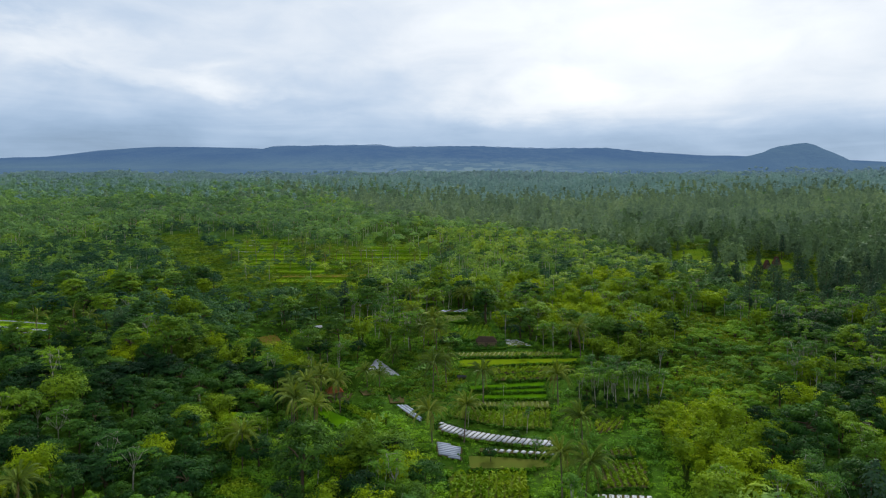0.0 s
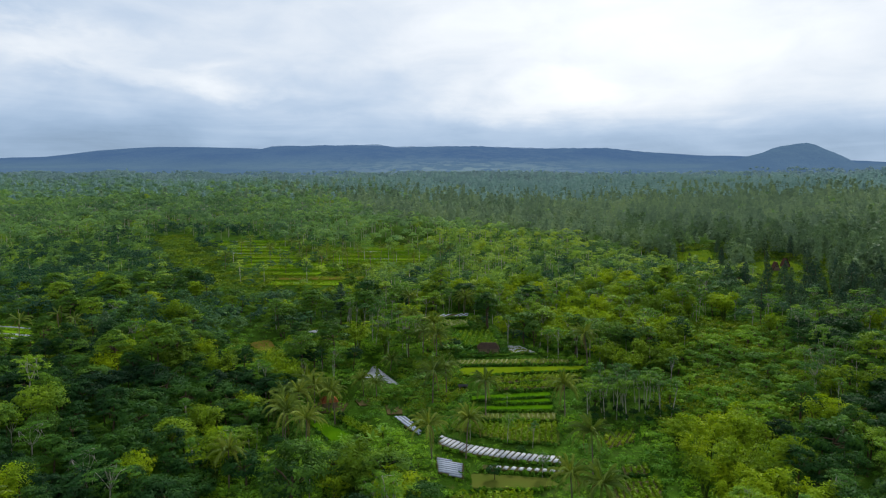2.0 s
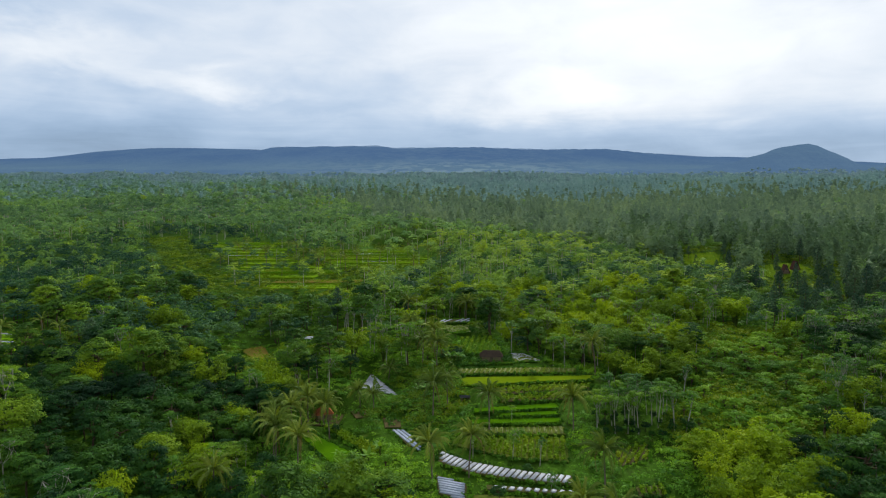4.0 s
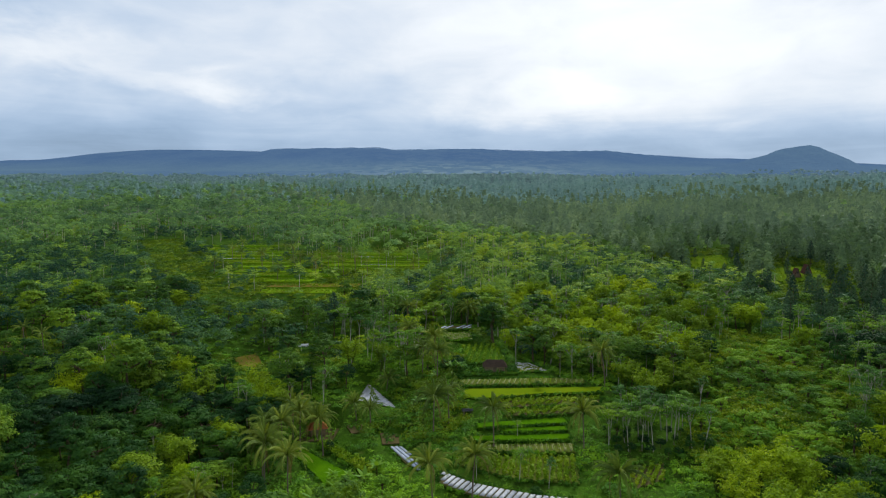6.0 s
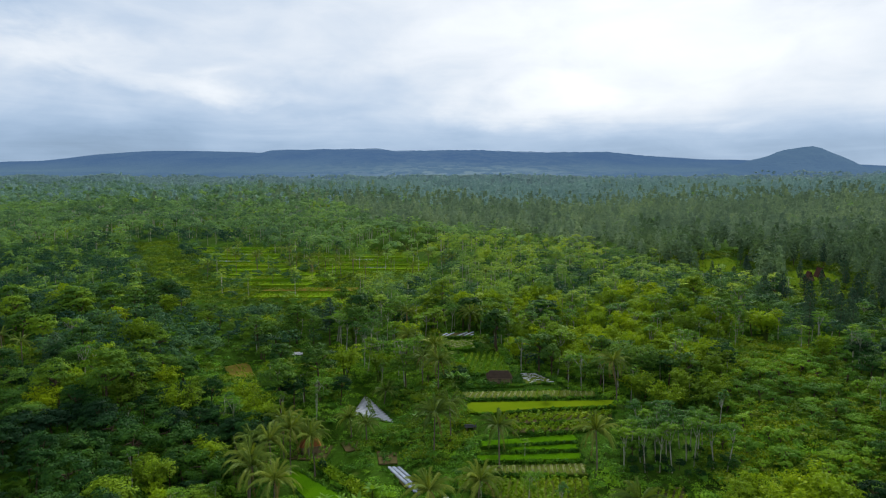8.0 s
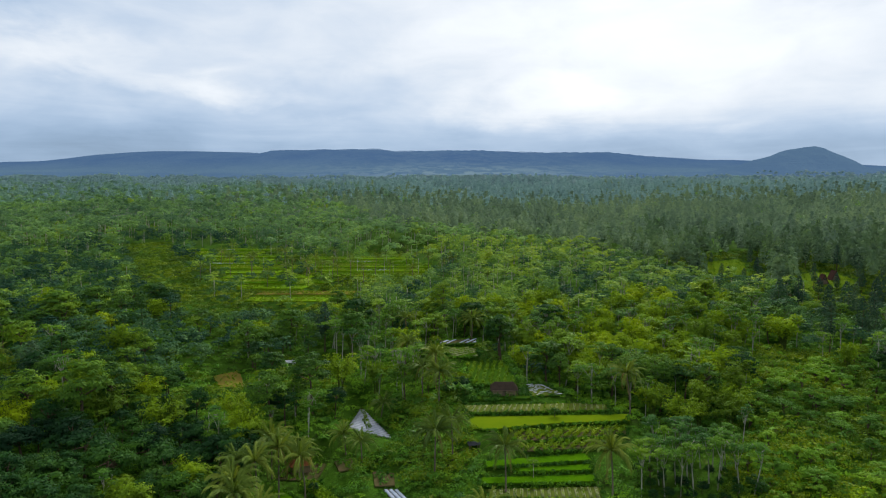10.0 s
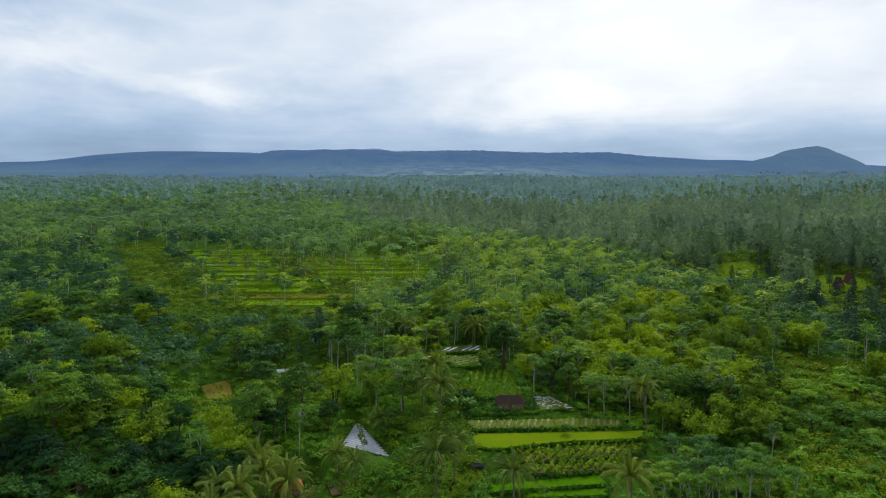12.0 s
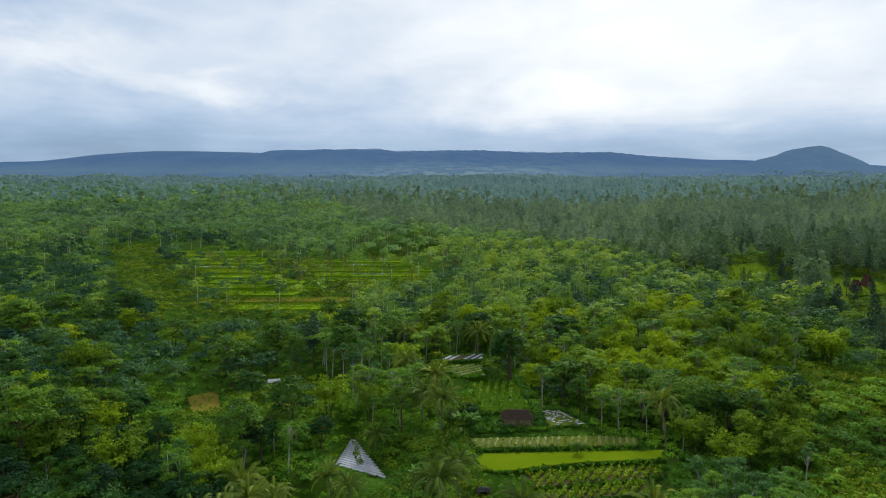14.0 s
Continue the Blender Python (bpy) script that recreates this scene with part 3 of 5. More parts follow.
# ---------------------------------------------------------------- the plan: plots of the valley gardens (corners, level)
PLOTS = {
    "triangle": ([(-23.1, 214.9), (-24.5, 198.2), (-12.7, 191.3)], 7.0),
    "paddy": ([(4.3, 188.0), (6.0, 190.6), (41.4, 192.4), (40.1, 188.0), (24.4, 186.4), (14.8, 184.1), (9.2, 182.0), (5.7, 183.4)], 12.5),
    "upper": ([(3.9, 196.7), (30.5, 198.4), (37.9, 197.1), (37.0, 193.4), (4.9, 191.6)], 13.2),
    "yard": ([(3.0, 199.0), (20.0, 200.2), (20.0, 207.5), (4.0, 207.5)], 14.0),
    "litter": ([(20.6, 211.5), (24.7, 212.0), (29.0, 202.9), (20.6, 201.6)], 14.1),
    "corn": ([(5.6, 231.0), (17.0, 232.5), (17.7, 209.5), (6.6, 208.4)], 15.0),
    "far_mulch": ([(-2.4, 250.4), (9.9, 253.5), (9.2, 247.0), (-1.9, 244.8)], 17.6),
    "mid_mulch": ([(0.2, 243.0), (9.0, 245.0), (9.2, 232.8), (0.8, 232.5)], 16.6),
    "beans": ([(13.0, 183.2), (20.0, 184.8), (39.6, 187.2), (37.8, 182.6), (14.8, 178.2)], 11.4),
    "beans_low": ([(14.0, 177.6), (35.0, 181.6), (34.0, 177.0), (15.0, 174.4)], 10.7),
    "rice_high": ([(7.2, 171.4), (20.0, 174.0), (28.1, 175.6), (28.1, 172.0), (13.0, 169.8), (7.6, 168.6)], 9.9),
    "rice_mid": ([(12.6, 169.2), (28.1, 171.2), (27.6, 168.4), (13.2, 167.6)], 9.4),
    "rice_low": ([(6.0, 166.2), (27.6, 167.6), (27.2, 164.6), (6.4, 163.6)], 8.8),
    "pale": ([(7.1, 162.9), (28.0, 164.0), (27.2, 158.9), (7.8, 159.4)], 8.0),
    "cabbage": ([(1.8, 158.6), (27.3, 158.2), (25.2, 145.6), (14.0, 147.4), (2.2, 154.6)], 7.2),
    "strip_left": ([(-12.6, 167.2), (-9.9, 167.2), (-5.4, 156.9), (-5.4, 153.6), (-8.6, 158.0)], 6.0),
    "strip": ([(-0.9, 154.0), (1.0, 151.6), (5.4, 147.8), (11.4, 144.9), (18.0, 142.4), (25.3, 140.7), (24.8, 136.9),
               (17.6, 138.2), (10.9, 140.2), (5.6, 142.2), (1.6, 145.1), (-0.9, 147.6)], 6.2),
    "strip_blue": ([(-1.9, 143.6), (4.2, 139.0), (3.9, 132.2), (-1.2, 135.1)], 5.2),
    "strip_low": ([(8.0, 138.2), (24.4, 135.6), (24.2, 133.8), (8.2, 136.2)], 5.5),
    "mud": ([(5.6, 135.2), (8.0, 135.4), (21.3, 133.2), (23.0, 130.0), (17.2, 128.9), (5.6, 128.9)], 4.8),
    "leafy_high": ([(37.8, 154.7), (46.0, 158.0), (43.3, 149.6), (36.4, 145.7)], 6.0),
    "leafy_mid": ([(37.4, 138.4), (42.9, 139.2), (42.2, 134.9), (36.9, 134.4)], 5.0),
    "leafy_low": ([(34.1, 132.5), (43.6, 133.6), (40.7, 121.6), (31.6, 120.9)], 4.2),
    "mulch_low": ([(29.6, 119.6), (40.4, 118.9), (39.9, 116.2), (29.3, 116.2)], 3.6),
    "tomato": ([(1.3, 127.6), (17.0, 127.6), (16.0, 115.5), (1.3, 116.2)], 4.0),
    "left_low": ([(-46.0, 121.7), (-42.8, 129.9), (-34.6, 123.0), (-33.4, 116.0)], 2.5),
    "hut_rice": ([(-35.6, 169.8), (-33.9, 172.0), (-18.5, 155.9), (-24.8, 152.9)], 3.8),
    "hut_beans": ([(-30.0, 173.0), (-27.0, 174.5), (-14.1, 157.9), (-17.2, 156.2)], 4.4),
    "hut_yard": ([(-36.0, 176.5), (-27.5, 175.5), (-27.0, 184.5), (-35.5, 185.0)], 4.0),
    "dirt": ([(-15.6, 175.0), (-11.2, 174.0), (-10.6, 168.4), (-14.4, 168.0)], 6.3),
    "dirt_high": ([(-24.6, 181.0), (-21.0, 182.5), (-19.5, 177.0), (-22.5, 175.5)], 6.0),
    "orange": ([(-71.4, 239.1), (-65.6, 245.6), (-57.8, 226.5), (-65.3, 226.4)], 9.0),
    "white_hut_rows": ([(-47.3, 239.2), (-39.8, 250.0), (-36.1, 238.0), (-43.4, 230.1)], 11.6),
    "left_rows": ([(-194.8, 261.6), (-155.8, 246.6), (-136.7, 219.1), (-158.2, 211.8)], 13.2),
    "far_rows": ([(-46.0, 470.0), (-10.0, 497.0), (-2.0, 462.0), (-40.0, 440.0)], 29.0),
}
LAWNS = {   # clearings that follow the slope
    "cabin": [(167.0, 364.0), (193.0, 362.0), (185.0, 330.0), (163.0, 327.0)],
    "pine": [(150.0, 416.0), (174.0, 418.0), (160.0, 378.0), (139.0, 378.0)],
}
# the broad terraces on the slope beyond
for i in range(12):
    y0 = 318 + i * 12.6
    xa = np.interp(y0, [318, 360, 400, 480], [-86, -112, -140, -182])
    xb = np.interp(y0, [318, 345, 400, 480], [-46, -58, -92, -122])
    PLOTS["slope_%02d" % i] = ([(xa + 9 * math.sin(i * 1.7), y0), (xa + 9 * math.sin(i * 1.7), y0 + 12.4), (xb + 3 + 11 * math.sin(i * 2.3), y0 + 12.5), (xb + 11 * math.sin(i * 2.3), y0 + 0.3 * math.cos(i))], 20.6 + i * 1.16)


for i in range(5):
    y0 = 374 + i * 13.5
    PLOTS["slope_east_%d" % i] = ([(-66 - 5 * i + 6 * math.sin(i * 2.1), y0), (-68 - 5 * i + 6 * math.sin(i * 2.1), y0 + 12.8), (-14 + 8 * math.sin(i * 1.3), y0 + 13.2), (-12 + 8 * math.sin(i * 1.3), y0 - 0.4)], 25.4 + i * 1.2)
# stretches where nothing tall grows, laid out to fit the camera's view of the plots
LOW = [
    [(157, 322), (190, 326), (168, 284), (138, 284)],
    [(137, 376), (163, 376), (143, 336), (119, 336)],
    [(-92, 320), (-40, 320), (-36, 292), (-84, 292)],
    [(-190, 480), (-150, 400), (-110, 330), (-80, 284), (-98, 284), (-135, 330), (-182, 410), (-216, 480)],
    [(-56, 372), (-12, 372), (-14, 346), (-50, 346)],
    [(-27, 200), (-12, 192), (-8, 172), (-22, 174)],
    [(-12, 202), (3, 202), (4, 164), (-10, 164)],
    [(-16, 168), (0, 160), (2, 127), (-11, 127)],
    [(-192, 244), (-136, 246), (-112, 204), (-160, 204)],
    [(-52, 250), (-36, 246), (-30, 222), (-46, 222)],
    [(-48, 224), (-33, 224), (-28, 204), (-42, 204)],
    [(-80, 236), (-56, 238), (-48, 202), (-68, 202)],
    [(-2, 248), (12, 248), (14, 206), (-4, 222)],
    [(26, 152), (37, 148), (37, 126), (26, 130)],
    [(35, 161), (57, 161), (56, 150), (37, 150)],
]


def poly_distance(x, y, poly):
    """Signed distance to a polygon, negative inside."""
    P = np.asarray(poly, float)
    d = np.full(x.shape, 1e9)
    inside = np.zeros(x.shape, bool)
    for (x0, y0), (x1, y1) in zip(P, np.roll(P, -1, 0)):
        ex, ey = x1 - x0, y1 - y0
        k = np.clip(((x - x0) * ex + (y - y0) * ey) / (ex * ex + ey * ey), 0, 1)
        d = np.minimum(d, np.hypot(x - x0 - k * ex, y - y0 - k * ey))
        cross = ((y0 > y) != (y1 > y)) & (x < (x1 - x0) * (y - y0) / (y1 - y0 + 1e-12) + x0)
        inside ^= cross
    return np.where(inside, -d, d)


CREST_X = [-0.9, -0.70, -0.62, -0.54, -0.46, -0.36, -0.28, -0.269, -0.20, -0.104, -0.075, 0.06, 0.16, 0.255, 0.31, 0.40, 0.48, 0.7, 0.95]
CREST_Z = [0.058, 0.070, 0.071, 0.082, 0.0865, 0.0865, 0.084, 0.0885, 0.0885, 0.0905, 0.0875, 0.0875, 0.085, 0.085, 0.080, 0.075, 0.072, 0.064, 0.055]


def height(x, y):
    """The land: gardens in a dip, a long rise behind them, a wooded knoll, a mountain ridge."""
    x, y = np.asarray(x, float), np.asarray(y, float)
    z = np.interp(y, [-2000, -200, 0, 100, 150, 200, 250, 314, 380, 470, 710, 1000, 1500, 2000, 2600, 5200],
                  [-60, -8, 0, 2.5, 5, 10, 12.5, 19, 25, 33, 55, 84, 124, 165, 210, 330])
    far = np.clip((y - 2400) / 1900, 0, 1)
    crest = np.interp(x / np.maximum(y, 1), CREST_X, CREST_Z) * 4400 + 70
    z = z + (crest - 302) * far * far * (3 - 2 * far) - np.clip((y - 4400) * 0.25, 0, 400)
    near = np.exp(-((y - 150) / 260) ** 2)
    z = z - near * 4.5 * np.exp(-((x + 52 + 0.12 * (y - 150)) / 22) ** 2)          # gully beside the hut
    z = z + near * 3.0 / (1 + np.exp(-(x - 62) / 9)) + near * 2.0 / (1 + np.exp((x + 95) / 12))
    amp = np.clip((y - 60) / 500, 0.25, 1.6)
    z = z + amp * (1.6 * np.sin(x / 31 + y / 57) + 1.3 * np.sin(x / 17 - y / 23 + 1.3) + 3.2 * np.sin(x / 140 + 0.7) * np.sin(y / 190 + 0.4))
    z = z + 82 * np.exp(-(np.abs(x - 1065) / np.where(x < 1065, 125, 105)) ** 1.7) * np.exp(-((y - 1890) / 190) ** 2)
    z = z + 24 * np.exp(-((x - 930) / 130) ** 2 - ((y - 1900) / 200) ** 2)
    z = z - 5.0 * np.exp(-((x - 142) / 34) ** 2 - ((y - 356) / 36) ** 2) + 5.0 * np.exp(-((x - 184) / 22) ** 2 - ((y - 344) / 24) ** 2)
    num, den, cap = np.zeros(z.shape), np.zeros(z.shape), np.full(z.shape, 1e9)
    for poly, level in PLOTS.values():
        P = np.asarray(poly)
        lo, hi = P.min(0) - 9, P.max(0) + 9
        box = (x > lo[0]) & (x < hi[0]) & (y > lo[1]) & (y < hi[1])
        if not box.any():
            continue
        d = poly_distance(x[box], y[box], poly)
        k = np.clip(1 - np.maximum(d, 0) / 7.0, 0, 1)
        w = k * k / (0.4 + np.maximum(d, 0)) ** 2
        num[box] += w * (level - 0.35)
        den[box] += w
        cap[box] = np.where(d < 2.4, np.minimum(cap[box], level - 0.3), cap[box])
    k = den / (den + 0.02)
    z = z * (1 - k) + np.divide(num, den, out=np.zeros(z.shape), where=den > 0) * k
    return np.minimum(z, cap)


def plot_gap(x, y, margin_front=0.0):
    """Distance to the nearest plot; margin_front widens each plot towards the south."""
    best = np.full(np.shape(x), 1e9)
    for poly in [p[0] for p in PLOTS.values()] + list(LAWNS.values()):
        P = np.asarray(poly)
        lo, hi = P.min(0) - 14, P.max(0) + 14
        box = (x > lo[0]) & (x < hi[0]) & (y > lo[1] - margin_front) & (y < hi[1])
        if box.any():
            d = poly_distance(x[box], y[box], poly)
            if margin_front:
                for k in (0.33, 0.66, 1.0):
                    d = np.minimum(d, poly_distance(x[box], y[box] + margin_front * k, poly))
            best[box] = np.minimum(best[box], d)
    return best


# ---------------------------------------------------------------- ground: one sheet to the horizon
def axis(parts):
    out = []
    for a, b, step in parts:
        out.append(np.arange(a, b, step))
    return np.concatenate(out)


gx = axis([(-4800, -1200, 150), (-1200, -300, 25), (-300, -120, 6), (-120, 130, 3.0), (130, 300, 6), (300, 1500, 25), (1500, 4801, 150)])
gy = axis([(-1800, -100, 100), (-100, 100, 12), (100, 262, 2.8), (262, 520, 5), (520, 1200, 20), (1200, 2600, 50), (2600, 4901, 70)])
GX, GY = np.meshgrid(gx, gy)
GZ = height(GX.ravel(), GY.ravel())
nx, ny = len(gx), len(gy)
idx = np.arange(nx * ny).reshape(ny, nx)
quads = np.stack([idx[:-1, :-1], idx[:-1, 1:], idx[1:, 1:], idx[1:, :-1]], -1).reshape(-1, 4)
me = mesh("ground", np.stack([GX.ravel(), GY.ravel(), GZ], 1), quads, M["ground"], smooth=True)
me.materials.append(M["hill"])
# how near each point of the range lies to its crest
rim = np.interp(GX.ravel() / np.maximum(GY.ravel(), 1), CREST_X, CREST_Z) * 4400 + 58
near_rim = np.clip((GZ - 210) / (rim - 210), 0, 2) * (GY.ravel() > 2600)
near_rim = np.where(GY.ravel() > 4340, 2.0, near_rim)
me.attributes.new("crest", "FLOAT", "POINT").data.foreach_set("value", near_rim.astype(np.float32))
cy = GY.ravel()[quads].mean(1)
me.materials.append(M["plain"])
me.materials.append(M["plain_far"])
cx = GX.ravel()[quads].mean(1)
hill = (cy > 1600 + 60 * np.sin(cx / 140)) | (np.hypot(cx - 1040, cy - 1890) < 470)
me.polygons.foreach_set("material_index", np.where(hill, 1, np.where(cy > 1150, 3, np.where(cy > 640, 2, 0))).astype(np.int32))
tagged(new("ground", me), "grassy rolling ground rising to a wooded mountain ridge", "ground", kind="structure")

# ---------------------------------------------------------------- trees one by one
def plant(name, label, category, wood, leaf, wood_mat, leaf_mat_, group, leaf_name="crown"):
    """A tree: an Empty at its base with trunk and crown."""
    root = tagged(new(name), label, category, group)
    stem = part("stem" if "bamboo" in name else "trunk", mesh(name + "_trunk", *wood, wood_mat, smooth=True), None, root)
    if "bamboo" in name:
        tagged(stem, kind="stuff")
    part(leaf_name, mesh(name + "_crown", *leaf, leaf_mat_), None, root)
    return root


g = np.random.default_rng(21)
SPECIES = {
    "broadleaf": ("broadleaf_tree", "rounded broadleaf tree with a dense yellow-green crown", "tree", "bark_dark", "broadleaf", "broadleaf trees in the valley"),
    "dark": ("fruit_tree", "dark green fruit tree with a heavy rounded crown", "tree", "bark_dark", "dark", "dark fruit trees"),
    "sengon": ("albizia_tree", "slender pale-trunked albizia tree with a feathery layered crown", "tree", "bark_pale", "sengon", "albizia trees"),
    "bamboo": ("bamboo_clump", "arching clump of yellow-green bamboo", "bamboo", "culm", "bamboo", "bamboo clumps"),
    "pine": ("pine_tree", "slim dark green pine with an open crown", "tree", "bark_dark", "pine", "pines at the forest edge"),
    "shrub": ("shrub", "low leafy green shrub among the trees", "shrub", "bark_dark", "shrub", "shrubs on the slopes"),
}


def grown(kind, shapes):
    name, label, cat, wood, leaf, group = SPECIES[kind]
    out = [plant(name, label, cat, *s, M[wood], M[leaf], group) for s in shapes]
    return out


FRONT = {   # the fullest shapes stand nearest to the flight
    "broadleaf": grown("broadleaf", [grow_broadleaf(g, 8.5, 3.4, 46, 46, 0.29), grow_broadleaf(g, 9.5, 2.9, 44, 44, 0.28), grow_broadleaf(g, 7.0, 3.2, 44, 44, 0.28), grow_broadleaf(g, 10.5, 4.3, 62, 46, 0.31), grow_broadleaf(g, 9.0, 3.8, 52, 46, 0.30)]),
    "dark": grown("dark", [grow_broadleaf(g, 8.0, 3.1, 44, 44, 0.28), grow_broadleaf(g, 8.6, 2.7, 42, 42, 0.27), grow_broadleaf(g, 6.6, 3.2, 44, 44, 0.28)]),
    "sengon": grown("sengon", [grow_sengon(g, 12.5, 3.8, 30, 66, 0.25, True), grow_sengon(g, 13.5, 3.4, 28, 66, 0.24), grow_sengon(g, 11.0, 4.0, 32, 66, 0.25, True), grow_sengon(g, 13.0, 3.0, 26, 66, 0.24), grow_sengon(g, 12.0, 4.4, 34, 66, 0.25, True)]),
    "bamboo": grown("bamboo", [grow_bamboo(g, 11.0, 4.8, 26, 78, 0.28), grow_bamboo(g, 10.0, 5.2, 26, 78, 0.28), grow_bamboo(g, 12.0, 4.4, 25, 78, 0.28)]),
    "shrub": grown("shrub", [grow_broadleaf(g, 3.2, 1.8, 18, 42, 0.23), grow_broadleaf(g, 2.6, 2.1, 18, 42, 0.23), grow_broadleaf(g, 3.8, 1.6, 18, 42, 0.23)]),
}
KINDS = {   # lighter shapes past them
    "broadleaf": grown("broadleaf", [grow_broadleaf(g, 8.5, 3.4, 38, 30, 0.40), grow_broadleaf(g, 9.5, 2.9, 36, 30, 0.38), grow_broadleaf(g, 7.0, 3.2, 36, 30, 0.38), grow_broadleaf(g, 10.5, 4.4, 46, 30, 0.42)]),
    "dark": grown("dark", [grow_broadleaf(g, 8.0, 3.1, 36, 29, 0.38), grow_broadleaf(g, 8.6, 2.7, 34, 29, 0.37), grow_broadleaf(g, 6.6, 3.2, 36, 29, 0.38)]),
    "sengon": grown("sengon", [grow_sengon(g, 12.5, 3.8, 26, 40, 0.34, True), grow_sengon(g, 13.5, 3.4, 24, 40, 0.33), grow_sengon(g, 11.0, 4.0, 27, 40, 0.34, True), grow_sengon(g, 13.0, 3.0, 22, 40, 0.33)]),
    "bamboo": grown("bamboo", [grow_bamboo(g, 11.0, 4.8, 22, 58, 0.37), grow_bamboo(g, 10.0, 5.2, 22, 58, 0.37), grow_bamboo(g, 12.0, 4.4, 21, 58, 0.37)]),
    "pine": grown("pine", [grow_pine(g, 14.0, 3.2, 11, 70, 0.46), grow_pine(g, 15.0, 2.8, 11, 70, 0.44), grow_pine(g, 13.0, 3.6, 11, 72, 0.46)]),
}
SIZE = {"broadleaf": (0.7, 1.38), "dark": (0.7, 1.3), "sengon": (0.7, 1.12), "bamboo": (0.75, 1.2), "pine": (0.8, 1.15), "shrub": (0.6, 1.4)}
started = set()
count = {k: 0 for k in SIZE}


def stand(kind, x, y, z, s, a):
    """Stands the next tree of a kind at a place: the first few are the originals, the rest copies."""
    pool = FRONT[kind] if kind == "shrub" or y < 215 and kind in FRONT else KINDS[kind]
    ob = pool[int(g.integers(0, len(pool)))]
    m = Matrix.LocRotScale((x, y, z), Euler((g.normal(0, 0.03), g.normal(0, 0.03), a)), (s * g.uniform(0.88, 1.12), s * g.uniform(0.88, 1.12), s * g.uniform(0.92, 1.12)))
    if ob.name not in started:
        ob.matrix_basis = m
        started.add(ob.name)
    else:
        copy_thing(ob, m)
    count[kind] += 1


def spots(y0, y1, step, seed, side=0.73, pad=14):
    """A jittered triangular grid over the land that the flight looks down on."""
    q = np.random.default_rng(seed)
    xs, ys = [], []
    j = 0
    for y in np.arange(y0, y1, step * 0.87):
        w = side * y + pad
        x = np.arange(-w, w, step) + (j % 2) * step / 2
        xs.append(x)
        ys.append(np.full(len(x), y))
        j += 1
    x, y = np.concatenate(xs), np.concatenate(ys)
    return x + q.uniform(-0.36, 0.36, len(x)) * step, y + q.uniform(-0.36, 0.36, len(x)) * step


def blob(x, y, cx, cy, rx, ry):
    return np.exp(-((x - cx) / rx) ** 2 - ((y - cy) / ry) ** 2)


def open_land(x, y):
    """The bushy hillside without tall trees."""
    return blob(x, y, 80, 168, 18, 18) + blob(x, y, 62, 158, 9, 12) + 1.1 * blob(x, y, 97, 220, 17, 18) + 1.0 * blob(x, y, 84, 194, 20, 15)


def weights(x, y):
    """How likely each kind is at a place."""
    w = {}
    n1 = np.sin(x / 19 + 1) * np.sin(y / 23 + 2)
    n2 = np.sin(x / 13 - y / 29)
    left = 1 / (1 + np.exp((x + 28) / 6))
    right = 1 / (1 + np.exp(-(x - 36) / 6))
    w["broadleaf"] = 0.7 + 0.4 * left + 0.3 * n1 + 2.0 * blob(x, y, -88, 212, 22, 18)
    # more dark trees on the left, partly in place of a vignette
    dark = (0.25 + 0.3 * np.maximum(n2, 0)) * (1 - 0.8 * right) + 3.2 / (1 + np.exp((x + 50) / 8)) + 6.0 * blob(x, y, 130, 260, 24, 20)
    for cx, cy, r in ((-100, 262, 22), (-91, 232, 12), (-113, 190, 16), (134, 270, 20), (96, 280, 10), (-30, 191, 5), (-74, 121, 12), (46, 156, 5), (116, 172, 14), (122, 205, 12), (74, 122, 12), (94, 134, 16), (112, 150, 14), (150, 262, 20), (146, 285, 18)):
        dark = dark + 5.0 * blob(x, y, cx, cy, r, r)
    w["dark"] = dark * (1 - 0.9 * np.minimum(1, 1.2 * blob(x, y, -14, 215, 28, 40)))
    sengon = 0.8 + 0.4 * np.maximum(-n1, 0) + 0.5 * right - 0.55 * left + 20.0 * blob(x, y, 47, 167, 13, 8) ** 2
    for cx, cy, r in ((56, 198, 13), (-12, 228, 12), (-22, 220, 8), (40, 271, 18), (-30, 240, 12), (-38, 203, 9), (48, 172, 13), (107, 178, 20), (15, 262, 10), (90, 269, 14), (-25, 262, 10)):
        sengon = sengon + 3.0 * blob(x, y, cx, cy, r, r)
    w["sengon"] = sengon
    bamboo = 0.20 + 0.4 * np.maximum(n1 * n2, 0)
    for cx, cy, r in ((68, 256, 16), (70, 228, 11), (50, 236, 10), (57, 184, 9), (57, 148, 7), (56, 134, 10), (54, 116, 9), (87, 150, 6), (-52, 190, 7), (-13, 112, 9), (34, 285, 12), (-60, 215, 10)):
        bamboo = bamboo + 7.0 * blob(x, y, cx, cy, r, r)
    w["bamboo"] = bamboo
    w["pine"] = 0.0 + 9.0 * blob(x, y, 180, 288, 42, 40) + 4.0 * blob(x, y, 200, 250, 30, 30)
    return w


